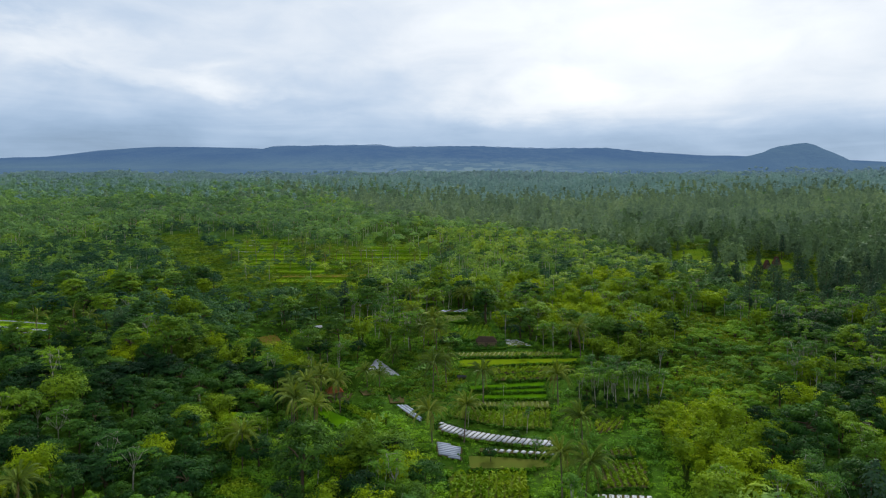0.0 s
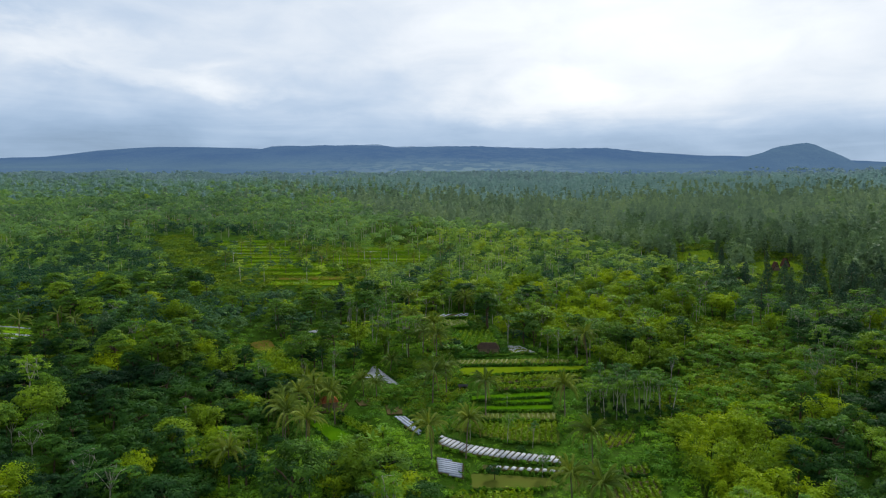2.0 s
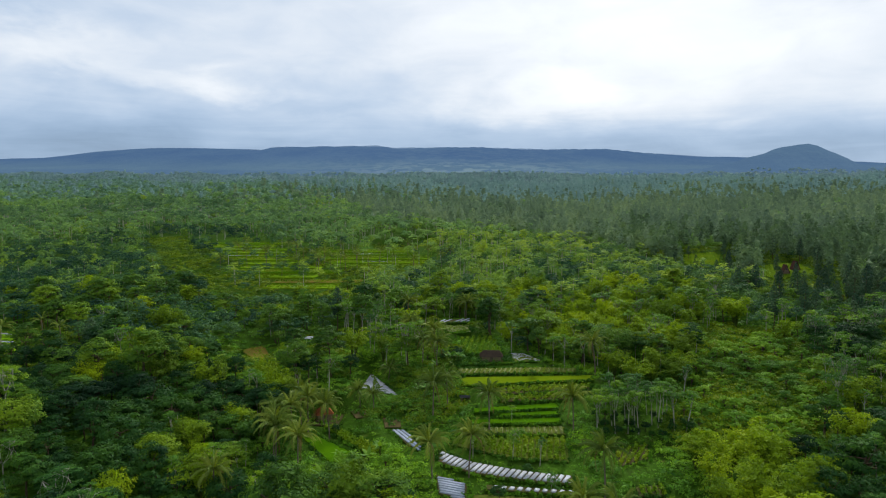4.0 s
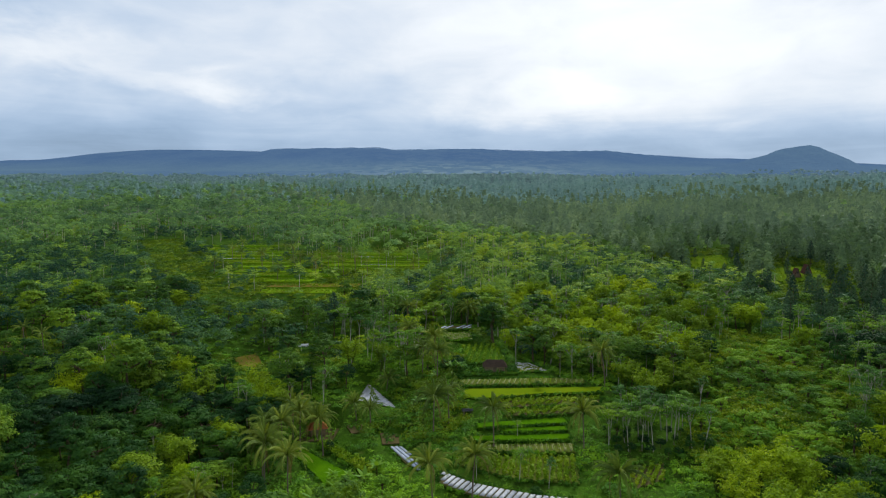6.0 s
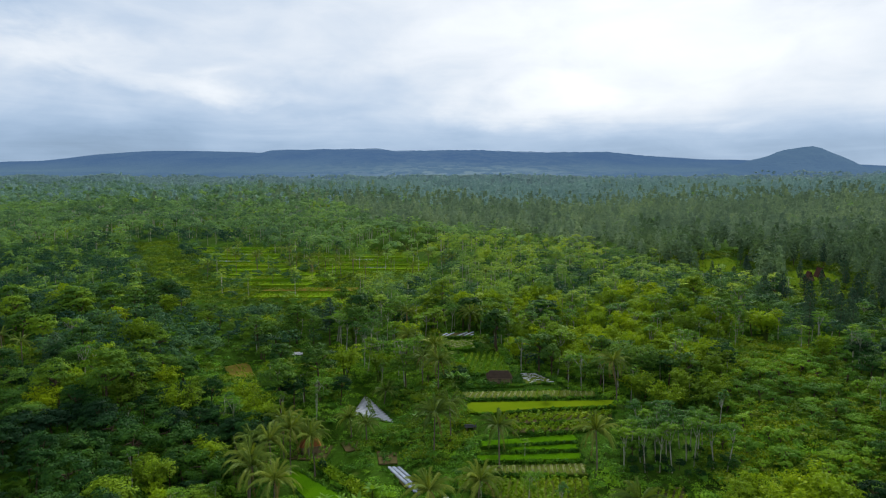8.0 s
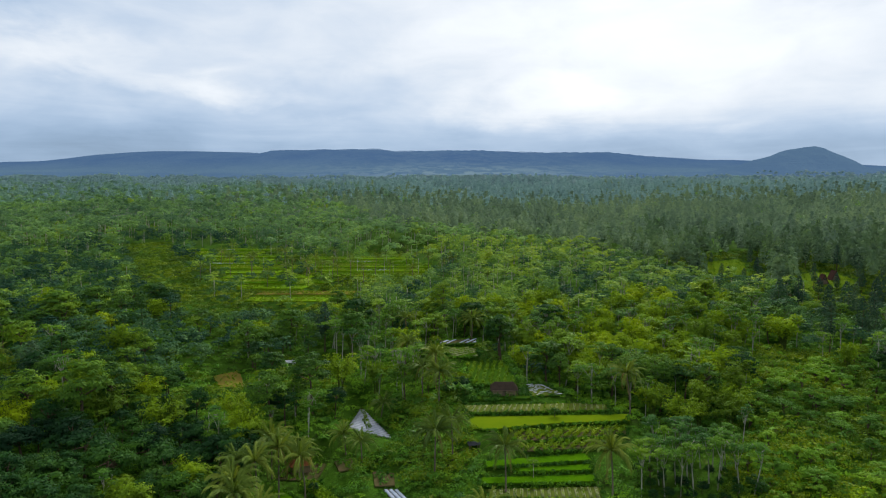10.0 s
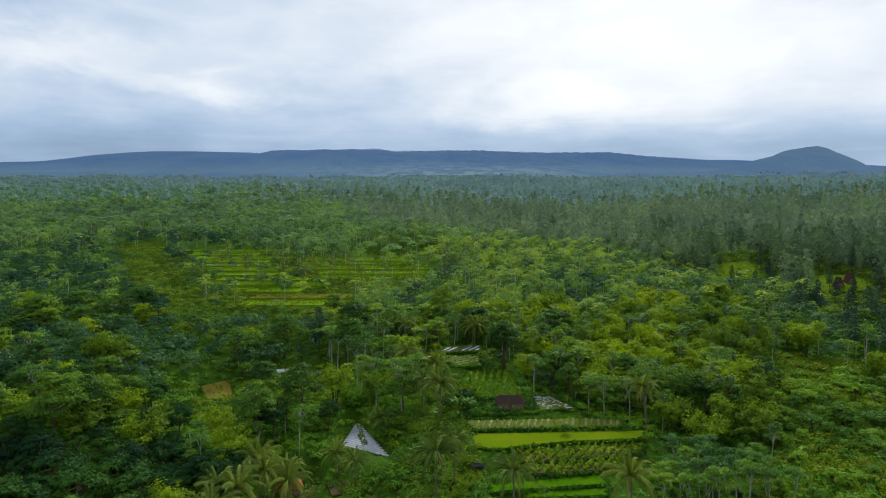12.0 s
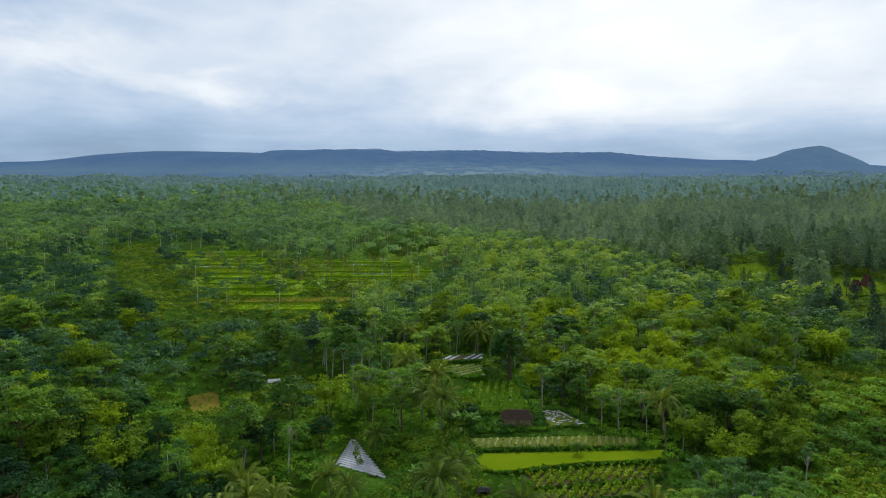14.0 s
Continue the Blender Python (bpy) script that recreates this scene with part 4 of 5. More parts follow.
PALMS = [(-27.9, 168.0), (-33.2, 168.5), (4.8, 141.5), (-2.5, 139.8), (30.2, 133.7), (22.4, 115.6), (26.3, 113.6), (29.6, 160.0),
         (-38.1, 155.3), (-44.1, 135.1), (-74.3, 107.1), (-2.2, 201.2), (-3.0, 218.0), (-14.2, 258.7), (-12.2, 231.7), (0.8, 175.6), (-2.8, 168.6), (10.4, 161.9), (8.4, 257.0), (-35.6, 162.5), (-30.0, 143.7),
         (-40.5, 166.0), (-36.8, 177.0), (42.6, 193.5), (-36.5, 151.0), (-6.5, 208.0)]
SHORT_PALMS = [(-16.7, 204.4, 4.8), (-22.6, 184.6, 4.6), (-18.2, 178.3, 5.3)]
FAR_PALMS = [(-140.6, 216.1), (-126.7, 207.3), (-125.8, 223.2), (-131.5, 223.0), (-127, 406), (-111, 374), (-100, 374), (-129, 433),
             (-79, 374), (-62, 364), (-53, 360), (-9, 386), (-1, 369), (19, 332), (-78, 360), (-72, 375), (-37, 382), (-121, 359),
             (-58, 372), (-66, 352), (4, 378), (-48, 368), (-70, 389), (-52, 395), (-34, 402), (-88, 396), (-64, 410), (-22, 410),
             (-97, 412), (-40, 356), (-28, 366), (-84, 345), (-16, 350), (-104, 388)]
BAMBOOS = [(51, 184), (56, 187), (62, 185), (58, 192), (66, 191), (70, 199), (51, 135), (56, 139), (61, 134), (55, 129), (60, 145), (66, 140),
           (46, 231), (53, 236), (60, 240), (66, 233), (49, 243), (73, 241), (42, 238), (57, 229)]
GROVE = [(34, 160), (59, 160), (61, 180), (44, 181)]      # tall albizia trunks beside the terraces
LIMIT = {"broadleaf": 300, "dark": 300, "sengon": 300, "bamboo": 230, "pine": 160, "shrub": 300}
NEAR_END = 292.0
tx, ty = spots(98, NEAR_END, 5.7, 3)
tz = height(tx, ty)
gap0, gap1 = plot_gap(tx, ty), plot_gap(tx, ty, 17.0)
low_land = np.zeros(len(tx), bool)
for poly in LOW:
    low_land |= poly_distance(tx, ty, poly) < 1.5
tri_front = np.min([poly_distance(tx, ty + k, PLOTS[p][0]) for p, k in (("triangle", 4.0), ("triangle", 9.0), ("strip_left", 4.0), ("strip_left", 8.0), ("strip_blue", 4.0), ("leafy_high", 5.0), ("leafy_high", 10.0))], 0)
open_slope = open_land(tx, ty)
W = weights(tx, ty)
names_ = list(W)
stack = np.stack([np.maximum(W[k], 0.01) for k in names_], 1)
cum = np.cumsum(stack / stack.sum(1, keepdims=True), 1)
choice = (g.uniform(0, 1, (len(tx), 1)) > cum).sum(1).clip(0, len(names_) - 1)
by_palm = np.zeros(len(tx), bool)
for x, y in PALMS + [p[:2] for p in SHORT_PALMS]:
    by_palm |= (np.abs(tx - x) < 3.4) & (ty > y - 9.0) & (ty < y + 3.0)
grove = poly_distance(tx, ty, GROVE) < 0.5
for x, y in BAMBOOS:
    grove |= (np.abs(tx - x) < 3.6) & (np.abs(ty - y) < 4.0)
rest, rest_dark = [], []
order = np.argsort(ty)
for i in order:
    kind = names_[choice[i]]
    lo, hi = SIZE[kind]
    s = g.uniform(lo, hi)
    if gap0[i] < 2.4 or tri_front[i] < 2.0:
        continue
    if gap1[i] < 3.2 or low_land[i] or by_palm[i]:
        # in front of a plot only low growth stands
        if gap0[i] < 3.2 or count["shrub"] >= LIMIT["shrub"]:
            continue
        stand("shrub", tx[i], ty[i], tz[i], g.uniform(0.3, 0.55) if gap0[i] < 8 else g.uniform(0.7, 1.2), g.uniform(0, 6.28))
        continue
    if open_slope[i] > g.uniform(0.12, 0.75):
        if count["shrub"] < LIMIT["shrub"]:
            stand("shrub", tx[i], ty[i], tz[i], g.uniform(0.8, 1.5), g.uniform(0, 6.28))
        continue
    if grove[i]:
        continue
    if count[kind] >= LIMIT[kind]:
        (rest_dark if kind == "dark" else rest).append(i)
        continue
    stand(kind, tx[i], ty[i], tz[i], s, g.uniform(0, 6.28))

for i in range(26):
    x, y = 36.5 + (i % 7) * 3.3 + g.uniform(-1, 1), 163.0 + (i // 7) * 4.2 + g.uniform(-1.2, 1.2)
    if poly_distance(np.array([x]), np.array([y]), GROVE)[0] < 0.5 and plot_gap(np.array([x]), np.array([y]))[0] > 1.5:
        s = g.uniform(0.88, 1.08)
        copy_thing(FRONT["sengon"][(1, 3)[i % 2]], Matrix.LocRotScale((x, y, float(height(np.array([x]), np.array([y]))[0])), Euler((g.normal(0, 0.04), g.normal(0, 0.04), g.uniform(0, 6.28))), (s, s, s)))

# ---------------------------------------------------------------- undergrowth and the woods beyond
def light_templates(seed):
    q = np.random.default_rng(seed)
    t = {}
    t["leafy"] = [grow_broadleaf(q, q.uniform(7.5, 9.5), q.uniform(2.8, 4.0), 16, 9, 0.85, rough=0.2, lobe=(0.28, 0.5))[1] for _ in range(6)]
    t["leafy_fine"] = [grow_broadleaf(q, q.uniform(7.5, 10.5), q.uniform(2.8, 4.2), 22, 12, 0.52, rough=0.24, lobe=(0.22, 0.42))[1] for _ in range(8)]
    t["albizia"] = [grow_sengon(q, 12.5, 3.8, 13, 10, 0.85)[1] for _ in range(4)]
    t["albizia_fine"] = [grow_sengon(q, 12.5, 3.8, 19, 14, 0.52)[1] for _ in range(6)]
    t["bamboo"] = [grow_bamboo(q, 9.5, 4.0, 11, 15, 0.75)[1] for _ in range(3)]
    t["pine"] = [grow_pine(q, 14.0, 3.3, 7, 21, 0.95)[1] for _ in range(5)]
    t["low"] = [grow_broadleaf(q, 2.0, 1.7, 6, 7, 0.55, rough=0.3, lobe=(0.4, 0.6), low=0.0)[1] for _ in range(5)]
    t["low_fine"] = [grow_broadleaf(q, 2.2, 1.7, 9, 7, 0.31, rough=0.4, lobe=(0.3, 0.55), low=0.0)[1] for _ in range(8)]
    t["clump"] = [grow_broadleaf(q, 9.0, 4.2, 7, 6, 1.9, rough=0.12, lobe=(0.4, 0.6), low=0.2)[1] for _ in range(5)]
    t["spire"] = [grow_pine(q, 14.0, 3.6, 4, 10, 1.8)[1] for _ in range(4)]
    t["pole"] = [tube([(0, 0, -0.5), (0.1, 0.1, 4), (0, 0.1, 8.6)], [0.19, 0.16, 0.10], 3)]
    return t


LT = light_templates(5)


def stuff(name, templates, x, y, smin, smax, mat, label, category, q, hue_add=0.0, tall=1.0, drop=0.0):
    z = height(x, y) - drop
    s = q.uniform(smin, smax, len(x))
    scale = np.stack([s, s, s * tall * q.uniform(0.85, 1.15, len(x))], 1)
    big_patch = 0.5 + 0.5 * np.sin(x / 47 + 1.1) * np.sin(y / 61)
    # vignette painted into hue on the left; right also darker, middle slope lighter
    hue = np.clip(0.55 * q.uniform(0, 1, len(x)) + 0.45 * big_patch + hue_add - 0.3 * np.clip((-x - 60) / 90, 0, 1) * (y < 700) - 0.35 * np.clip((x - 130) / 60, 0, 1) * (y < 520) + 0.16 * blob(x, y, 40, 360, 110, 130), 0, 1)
    V, F, H = scatter(templates, q.integers(0, len(templates), len(x)), np.stack([x, y, z], 1), q.uniform(0, 6.28, len(x)), scale, hue)
    return tagged(new(name, mesh(name, V, F, mat, H)), label, category, kind="stuff")


q = np.random.default_rng(11)
ux, uy = spots(94, NEAR_END + 10, 4.3, 8)
vx, vy = spots(100, 240, 2.2, 18, 0.32, 8)
def clear_view(x, y):
    """True where a bush stands clear of the line of sight to the triangular plot."""
    return np.min([poly_distance(x, y + k, PLOTS["triangle"][0]) for k in (2.0, 5.0, 8.0, 11.0)], 0) > 1.5




def bushes(name, templates, x, y, smin, smax, label, hue_add):
    """Undergrowth around the plots, thin under the grove and low in front of each plot."""
    ok = (plot_gap(x, y) > 0.9) & clear_view(x, y) & ((poly_distance(x, y, GROVE) > 0) | (q.uniform(0, 1, len(x)) < 0.25))
    before = plot_gap(x, y, 6.0) < 1.0
    stuff(name, templates, x[ok & ~before], y[ok & ~before], smin, smax, M["under"], label, "undergrowth", q, hue_add)
    return x[ok & before], y[ok & before]


e0 = bushes("undergrowth", LT["low"], ux, uy, 0.5, 1.2, "dense green undergrowth between the trees", -0.08)
e1 = bushes("garden_undergrowth", LT["low_fine"], vx, vy, 0.45, 1.15, "fine green bushes around the garden plots", 0.2)
ex, ey = np.concatenate([e0[0], e1[0]]), np.concatenate([e0[1], e1[1]])
stuff("plot_edge_weeds", LT["low_fine"], ex, ey, 0.22, 0.5, M["under"], "low weeds along the edges of the plots", "weeds", q, 0.1)
lx, ly = spots(172, 204, 1.5, 27, 0.0, 32)
front = ~clear_view(lx, ly) & (plot_gap(lx, ly) > 0.7)
stuff("low_weeds", LT["low_fine"], lx[front], ly[front], 0.22, 0.5, M["under"], "low bright weeds below the triangular plot", "weeds", q, 0.3)
rx, ry = tx[rest], ty[rest]
mx, my = spots(NEAR_END, 450, 6.5, 9)
fx, fy = spots(450, 720, 7.4, 10)
mx, my = np.concatenate([mx, fx]), np.concatenate([my, fy])
mx, my = np.concatenate([mx, rx]), np.concatenate([my, ry])
gapm, gapf = plot_gap(mx, my), plot_gap(mx, my, 14.0)
lowm = np.zeros(len(mx), bool)
for poly in LOW:
    lowm |= poly_distance(mx, my, poly) < 1.5
on_slope = (mx < 0) & (my > 320) & (my < 470) & (q.uniform(0, 1, len(mx)) < 0.17)
keep = ~lowm & (on_slope | (gapm > 2.5) & ((gapf > 0.5) | (q.uniform(0, 1, len(mx)) < 0.12)))
mx, my = mx[keep], my[keep]
# the pine woods begin along a slanting line
pine_line = np.interp(mx, [-300, -150, -60, 40, 120, 165, 200, 320], [1100, 800, 590, 480, 400, 305, 262, 240]) + 16 * np.sin(mx / 27)
u = q.uniform(0, 1, len(mx))
thin = q.uniform(0, 1, len(mx)) < 0.72
is_pine = (my > pine_line) & (u < 0.93)
fa = ~is_pine & (q.uniform(0, 1, len(mx)) < 0.50)
fb = ~is_pine & ~fa & (q.uniform(0, 1, len(mx)) < 0.16)
fl = ~is_pine & ~fa & ~fb
clumps = np.sin(mx / 16 + 2 * np.sin(my / 37)) * np.sin(my / 21 + 1.5 * np.sin(mx / 29))
# the left-hand share of dark trees also stands in for shadow there
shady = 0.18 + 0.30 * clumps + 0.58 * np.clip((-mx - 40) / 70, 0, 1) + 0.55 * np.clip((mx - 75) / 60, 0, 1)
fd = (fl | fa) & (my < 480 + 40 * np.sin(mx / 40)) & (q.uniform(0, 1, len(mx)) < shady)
fl, fa = fl & ~fd, fa & ~fd
dark_x, dark_y = np.concatenate([mx[fd], tx[rest_dark]]), np.concatenate([my[fd], ty[rest_dark]])
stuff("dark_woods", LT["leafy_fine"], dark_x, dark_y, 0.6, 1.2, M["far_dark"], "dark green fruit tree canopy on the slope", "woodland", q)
# from here up the slope the canopy colour takes on haze
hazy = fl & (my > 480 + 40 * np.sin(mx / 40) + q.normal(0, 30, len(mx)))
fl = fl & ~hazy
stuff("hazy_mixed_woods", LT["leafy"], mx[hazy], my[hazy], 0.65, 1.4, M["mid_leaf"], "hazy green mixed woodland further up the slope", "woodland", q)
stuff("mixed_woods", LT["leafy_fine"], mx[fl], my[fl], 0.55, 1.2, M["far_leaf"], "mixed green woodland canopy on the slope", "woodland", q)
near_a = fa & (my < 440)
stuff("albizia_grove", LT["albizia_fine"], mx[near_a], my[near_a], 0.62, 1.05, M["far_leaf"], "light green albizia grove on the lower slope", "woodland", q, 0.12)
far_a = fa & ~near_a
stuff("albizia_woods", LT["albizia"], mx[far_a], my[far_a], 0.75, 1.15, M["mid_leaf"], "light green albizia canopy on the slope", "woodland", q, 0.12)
stuff("bamboo_groves", LT["bamboo"], mx[fb], my[fb], 0.8, 1.2, M["far_leaf"], "yellow-green bamboo groves on the slope", "bamboo", q, 0.25)
is_pine &= thin
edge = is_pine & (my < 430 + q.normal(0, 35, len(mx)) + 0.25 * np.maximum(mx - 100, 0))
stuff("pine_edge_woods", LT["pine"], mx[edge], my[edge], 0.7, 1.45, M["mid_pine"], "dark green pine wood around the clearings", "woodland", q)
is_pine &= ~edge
stuff("pine_woods", LT["pine"], mx[is_pine], my[is_pine], 0.7, 1.45, M["far_pine"], "pine plantation on the plain with haze tinted into its green", "woodland", q)
stuff("albizia_trunks", LT["pole"], mx[fa], my[fa], 0.8, 1.1, M["bark_pale"], "pale slender trunks among the woods", "tree trunks", q)
sx, sy = spots(198, 490, 3.5, 19, 0.72, 10)
near_low = np.zeros(len(sx), bool)
for poly in LOW:
    near_low |= poly_distance(sx, sy, poly) < 3.0
near_low |= (plot_gap(sx, sy, 16.0) < 2.0) & (sy > 262)
near_low |= (sx > 128) & (sx < 222) & (sy > 300) & (sy < 440)
near_low &= plot_gap(sx, sy) > 1.0
ox, oy = spots(118, 285, 2.7, 23, 0.7, 0)
side_ok = (open_land(ox, oy) + blob(ox, oy, -4, 186, 10, 20) + blob(ox, oy, -15, 182, 7, 11) > 0.3) & clear_view(ox, oy) & (plot_gap(ox, oy) > 1.2)
stuff("hillside_bushes", LT["low_fine"], ox[side_ok], oy[side_ok], 0.6, 1.5, M["bush"], "bright green low bushes on the hillside", "bushes", q, 0.3)
stuff("slope_bushes", LT["low"], sx[near_low], sy[near_low], 0.6, 1.5, M["bush"], "low green bushes on the open slope", "bushes", q, 0.25)
px_, py_ = spots(720, 1400, 10.0, 12, 0.74)
wander = 60 * np.sin(px_ / 90) + q.normal(0, 120, len(px_))
lf = q.uniform(0, 1, len(px_)) < np.clip(0.25 - px_ / 420, 0.05, 0.95)
# bands of painted haze by distance, their edges scattered at random
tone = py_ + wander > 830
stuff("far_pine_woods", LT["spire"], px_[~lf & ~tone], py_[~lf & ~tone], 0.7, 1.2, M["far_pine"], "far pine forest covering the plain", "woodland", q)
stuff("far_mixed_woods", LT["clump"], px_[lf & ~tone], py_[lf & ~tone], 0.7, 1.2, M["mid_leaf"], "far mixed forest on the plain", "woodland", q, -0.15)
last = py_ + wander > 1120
stuff("plain_pine_woods", LT["spire"], px_[~lf & tone & ~last], py_[~lf & tone & ~last], 0.65, 1.3, M["plain_pine"], "pine forest far out on the plain, greyed by painted haze", "woodland", q)
stuff("plain_mixed_woods", LT["clump"], px_[lf & tone & ~last], py_[lf & tone & ~last], 0.7, 1.2, M["plain_leaf"], "mixed forest far out on the plain, greyed by painted haze", "woodland", q)
stuff("outer_plain_forest", LT["clump"], px_[last], py_[last], 0.7, 1.25, M["distant"], "forest at the edge of the plain, blued by painted haze", "woodland", q)
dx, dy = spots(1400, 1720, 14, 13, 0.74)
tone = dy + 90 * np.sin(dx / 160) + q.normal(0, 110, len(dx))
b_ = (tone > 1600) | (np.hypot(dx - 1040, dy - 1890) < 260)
stuff("distant_forest", LT["clump"], dx[~b_], dy[~b_], 0.9, 1.4, M["distant"], "distant forest below the ridge, blued by painted haze", "woodland", q, drop=3.0)
# woods under and behind the flight
bx, by = spots(0, 176, 10.0, 29, 0.0, 150)
by = by - 80
stuff("valley_woods", LT["leafy_fine"], bx, by, 0.7, 1.3, M["far_leaf"], "mixed green woodland canopy under the flight", "woodland", q, -0.2)

# ---------------------------------------------------------------- palms
fg = np.random.default_rng(31)
FRONDS = [mesh("frond", *frond(fg, L, d), M["palm"]) for L, d in ((4.0, 0.40), (4.2, 0.62), (3.7, 0.90), (3.4, 0.18))]

DRY = mesh("dry_frond", *frond(fg, 3.0, 1.25), M["palm_dry"])


def palm(x, y, h, s=1.0, fronds=17):
    """Coconut palm: a curved ringed trunk and a rosette of feather leaves."""
    z = float(height(np.array([x]), np.array([y]))[0])
    root = tagged(new("coconut_palm"), "tall coconut palm with a rosette of feathery fronds", "palm", "coconut palms")
    root.matrix_basis = pose(x, y, z, 0, 0, fg.uniform(0, 360))
    bend = fg.normal(0, 0.5, 2)
    k = np.linspace(0, 1, 7)
    P = np.stack([bend[0] * k ** 2, bend[1] * k ** 2, h * k - 0.4 * (1 - k)], 1)
    part("trunk", mesh("palm_trunk", *tube(P, np.interp(k, [0, 0.1, 1], [0.26, 0.17, 0.12]), 7), M["bark_palm"], smooth=True), None, root)
    for i in range(fronds):
        ring = i / fronds
        dry = i >= fronds - 2 and h > 8.5
        f = part("frond", DRY if dry else FRONDS[3 if ring < 0.2 else 0 if ring < 0.5 else 1 if ring < 0.8 else 2], None, root, "dry brown hanging frond" if dry else "")
        tilt = Euler((fg.normal(0, 0.2), -1.15 * (1 - ring) ** 1.1 + 0.22 + fg.normal(0, 0.10), i * 2.4 + fg.normal(0, 0.25)))
        f.matrix_basis = Matrix.LocRotScale(tuple(P[-1]), tilt, (s, s, s))
    return root


for x, y in PALMS:
    palm(x, y, fg.uniform(8.4, 10.0), fg.uniform(1.15, 1.38), 27)
palm(-31.0, 176.6, 6.6, 1.1, 22)
for x, y, h in SHORT_PALMS:
    palm(x, y, h, 1.05, 22)
for x, y in FAR_PALMS:
    palm(x, y, fg.uniform(8.0, 10.5), fg.uniform(0.95, 1.15), 14)

# ---------------------------------------------------------------- banana plants
BLADES = [mesh("banana_leaf", *banana_leaf(fg, L), M["banana"]) for L in (2.4, 2.8, 2.1)]


def banana(x, y, s):
    z = float(height(np.array([x]), np.array([y]))[0])
    root = tagged(new("banana_plant"), "banana plant with broad arching green leaves", "banana plant", "banana plants")
    root.matrix_basis = Matrix.LocRotScale((x, y, z), Euler((0, 0, fg.uniform(0, 6.28))), (s, s, s))
    part("stem", mesh("banana_stem", *tube([(0, 0, -0.3), (0.03, 0, 1.0), (0.05, 0.03, 2.1)], [0.16, 0.13, 0.07], 6), M["culm"], smooth=True), None, root)
    for i in range(8):
        leaf = part("leaf", BLADES[i % 3], None, root)
        leaf.matrix_basis = Matrix.LocRotScale((0.04, 0.02, 1.9), Euler((0, -0.5 + 0.09 * i, i * 2.4)), None)


for cx, cy, many, spread in ((-21.0, 138.5, 11, 4.2), (2.0, 203.5, 6, 2.2), (70.0, 123.0, 6, 4.0), (24.0, 112.0, 3, 3.0), (-6.5, 187.0, 4, 2.0), (-18.5, 151.0, 4, 2.0)):
    for i in range(many):
        banana(cx + fg.normal(0, spread), cy + fg.normal(0, spread), fg.uniform(0.8, 1.25))

# ---------------------------------------------------------------- garden plots
pg = np.random.default_rng(41)


def slab(poly, top, bottom):
    """A flat-topped prism over a polygon, as a bmesh."""
    bm = bmesh.new()
    up = [bm.verts.new((x, y, top)) for x, y in poly]
    cx, cy = np.mean(np.asarray(poly), 0)
    lo = [bm.verts.new((cx + (x - cx) * 1.04, cy + (y - cy) * 1.04, bottom)) for x, y in poly]
    face = bm.faces.new(up)
    under = bm.faces.new(lo)
    for i in range(len(poly)):
        j = (i + 1) % len(poly)
        bm.faces.new((up[i], lo[i], lo[j], up[j]))
    bmesh.ops.triangulate(bm, faces=[face, under])
    bmesh.ops.recalc_face_normals(bm, faces=bm.faces[:])
    return bm


def furrows(poly, degrees, step, inset=0.35):
    """Row segments across a polygon at an angle from +x."""
    P = np.asarray(poly, float)
    c = P.mean(0)
    a = radians(degrees)
    d, n = np.array([math.cos(a), math.sin(a)]), np.array([-math.sin(a), math.cos(a)])
    u, v = (P - c) @ d, (P - c) @ n
    rows = []
    for w in np.arange(v.min() + step * 0.5, v.max(), step):
        hits = []
        for i in range(len(P)):
            j = (i + 1) % len(P)
            if (v[i] > w) != (v[j] > w):
                hits.append(u[i] + (u[j] - u[i]) * (w - v[i]) / (v[j] - v[i]))
        hits.sort()
        for k in range(0, len(hits) - 1, 2):
            if hits[k + 1] - hits[k] > 2 * inset + 0.5:
                rows.append((c + d * (hits[k] + inset) + n * w, c + d * (hits[k + 1] - inset) + n * w))
    return rows


def plot(key, name, label, mat, category="field", thick=1.6):
    poly, level = PLOTS[key]
    root = tagged(new(name), label, category)
    cx, cy = np.mean(np.asarray(poly), 0)
    root.location = (cx, cy, level)
    local = [(x - cx, y - cy) for x, y in poly]
    part("soil", slab(local, 0.0, -0.18), mat, root)
    part("bank", slab([(x * 1.015, y * 1.015) for x, y in local], -0.03, -thick), M["terrace" if key.startswith("slope") else "bank"], root, "grassy earth bank")
    return root, local


def bed_mesh(length, width, tall, g):
    """A raised bed under film: rounded across, a little uneven along."""
    n = max(3, int(length / 1.2) + 1)
    k = np.linspace(-length / 2, length / 2, n)
    prof = [(-0.5, 0.0), (-0.45, 0.85), (-0.2, 1.0), (0.2, 1.0), (0.45, 0.85), (0.5, 0.0)]
    V = np.array([(x, p * width * (1 + g.normal(0, 0.03)), 0.004 + q_ * tall * (1 + g.normal(0, 0.06))) for x in k for p, q_ in prof])
    F = []
    for i in range(n - 1):
        for j in range(5):
            a = i * 6 + j
            F.append((a, a + 6, a + 7, a + 1))
    m = (n - 1) * 6
    F += [(0, 1, 2, 3), (0, 3, 4, 5), (m + 3, m + 2, m + 1, m), (m + 5, m + 4, m + 3, m)]
    return V, np.array(F)


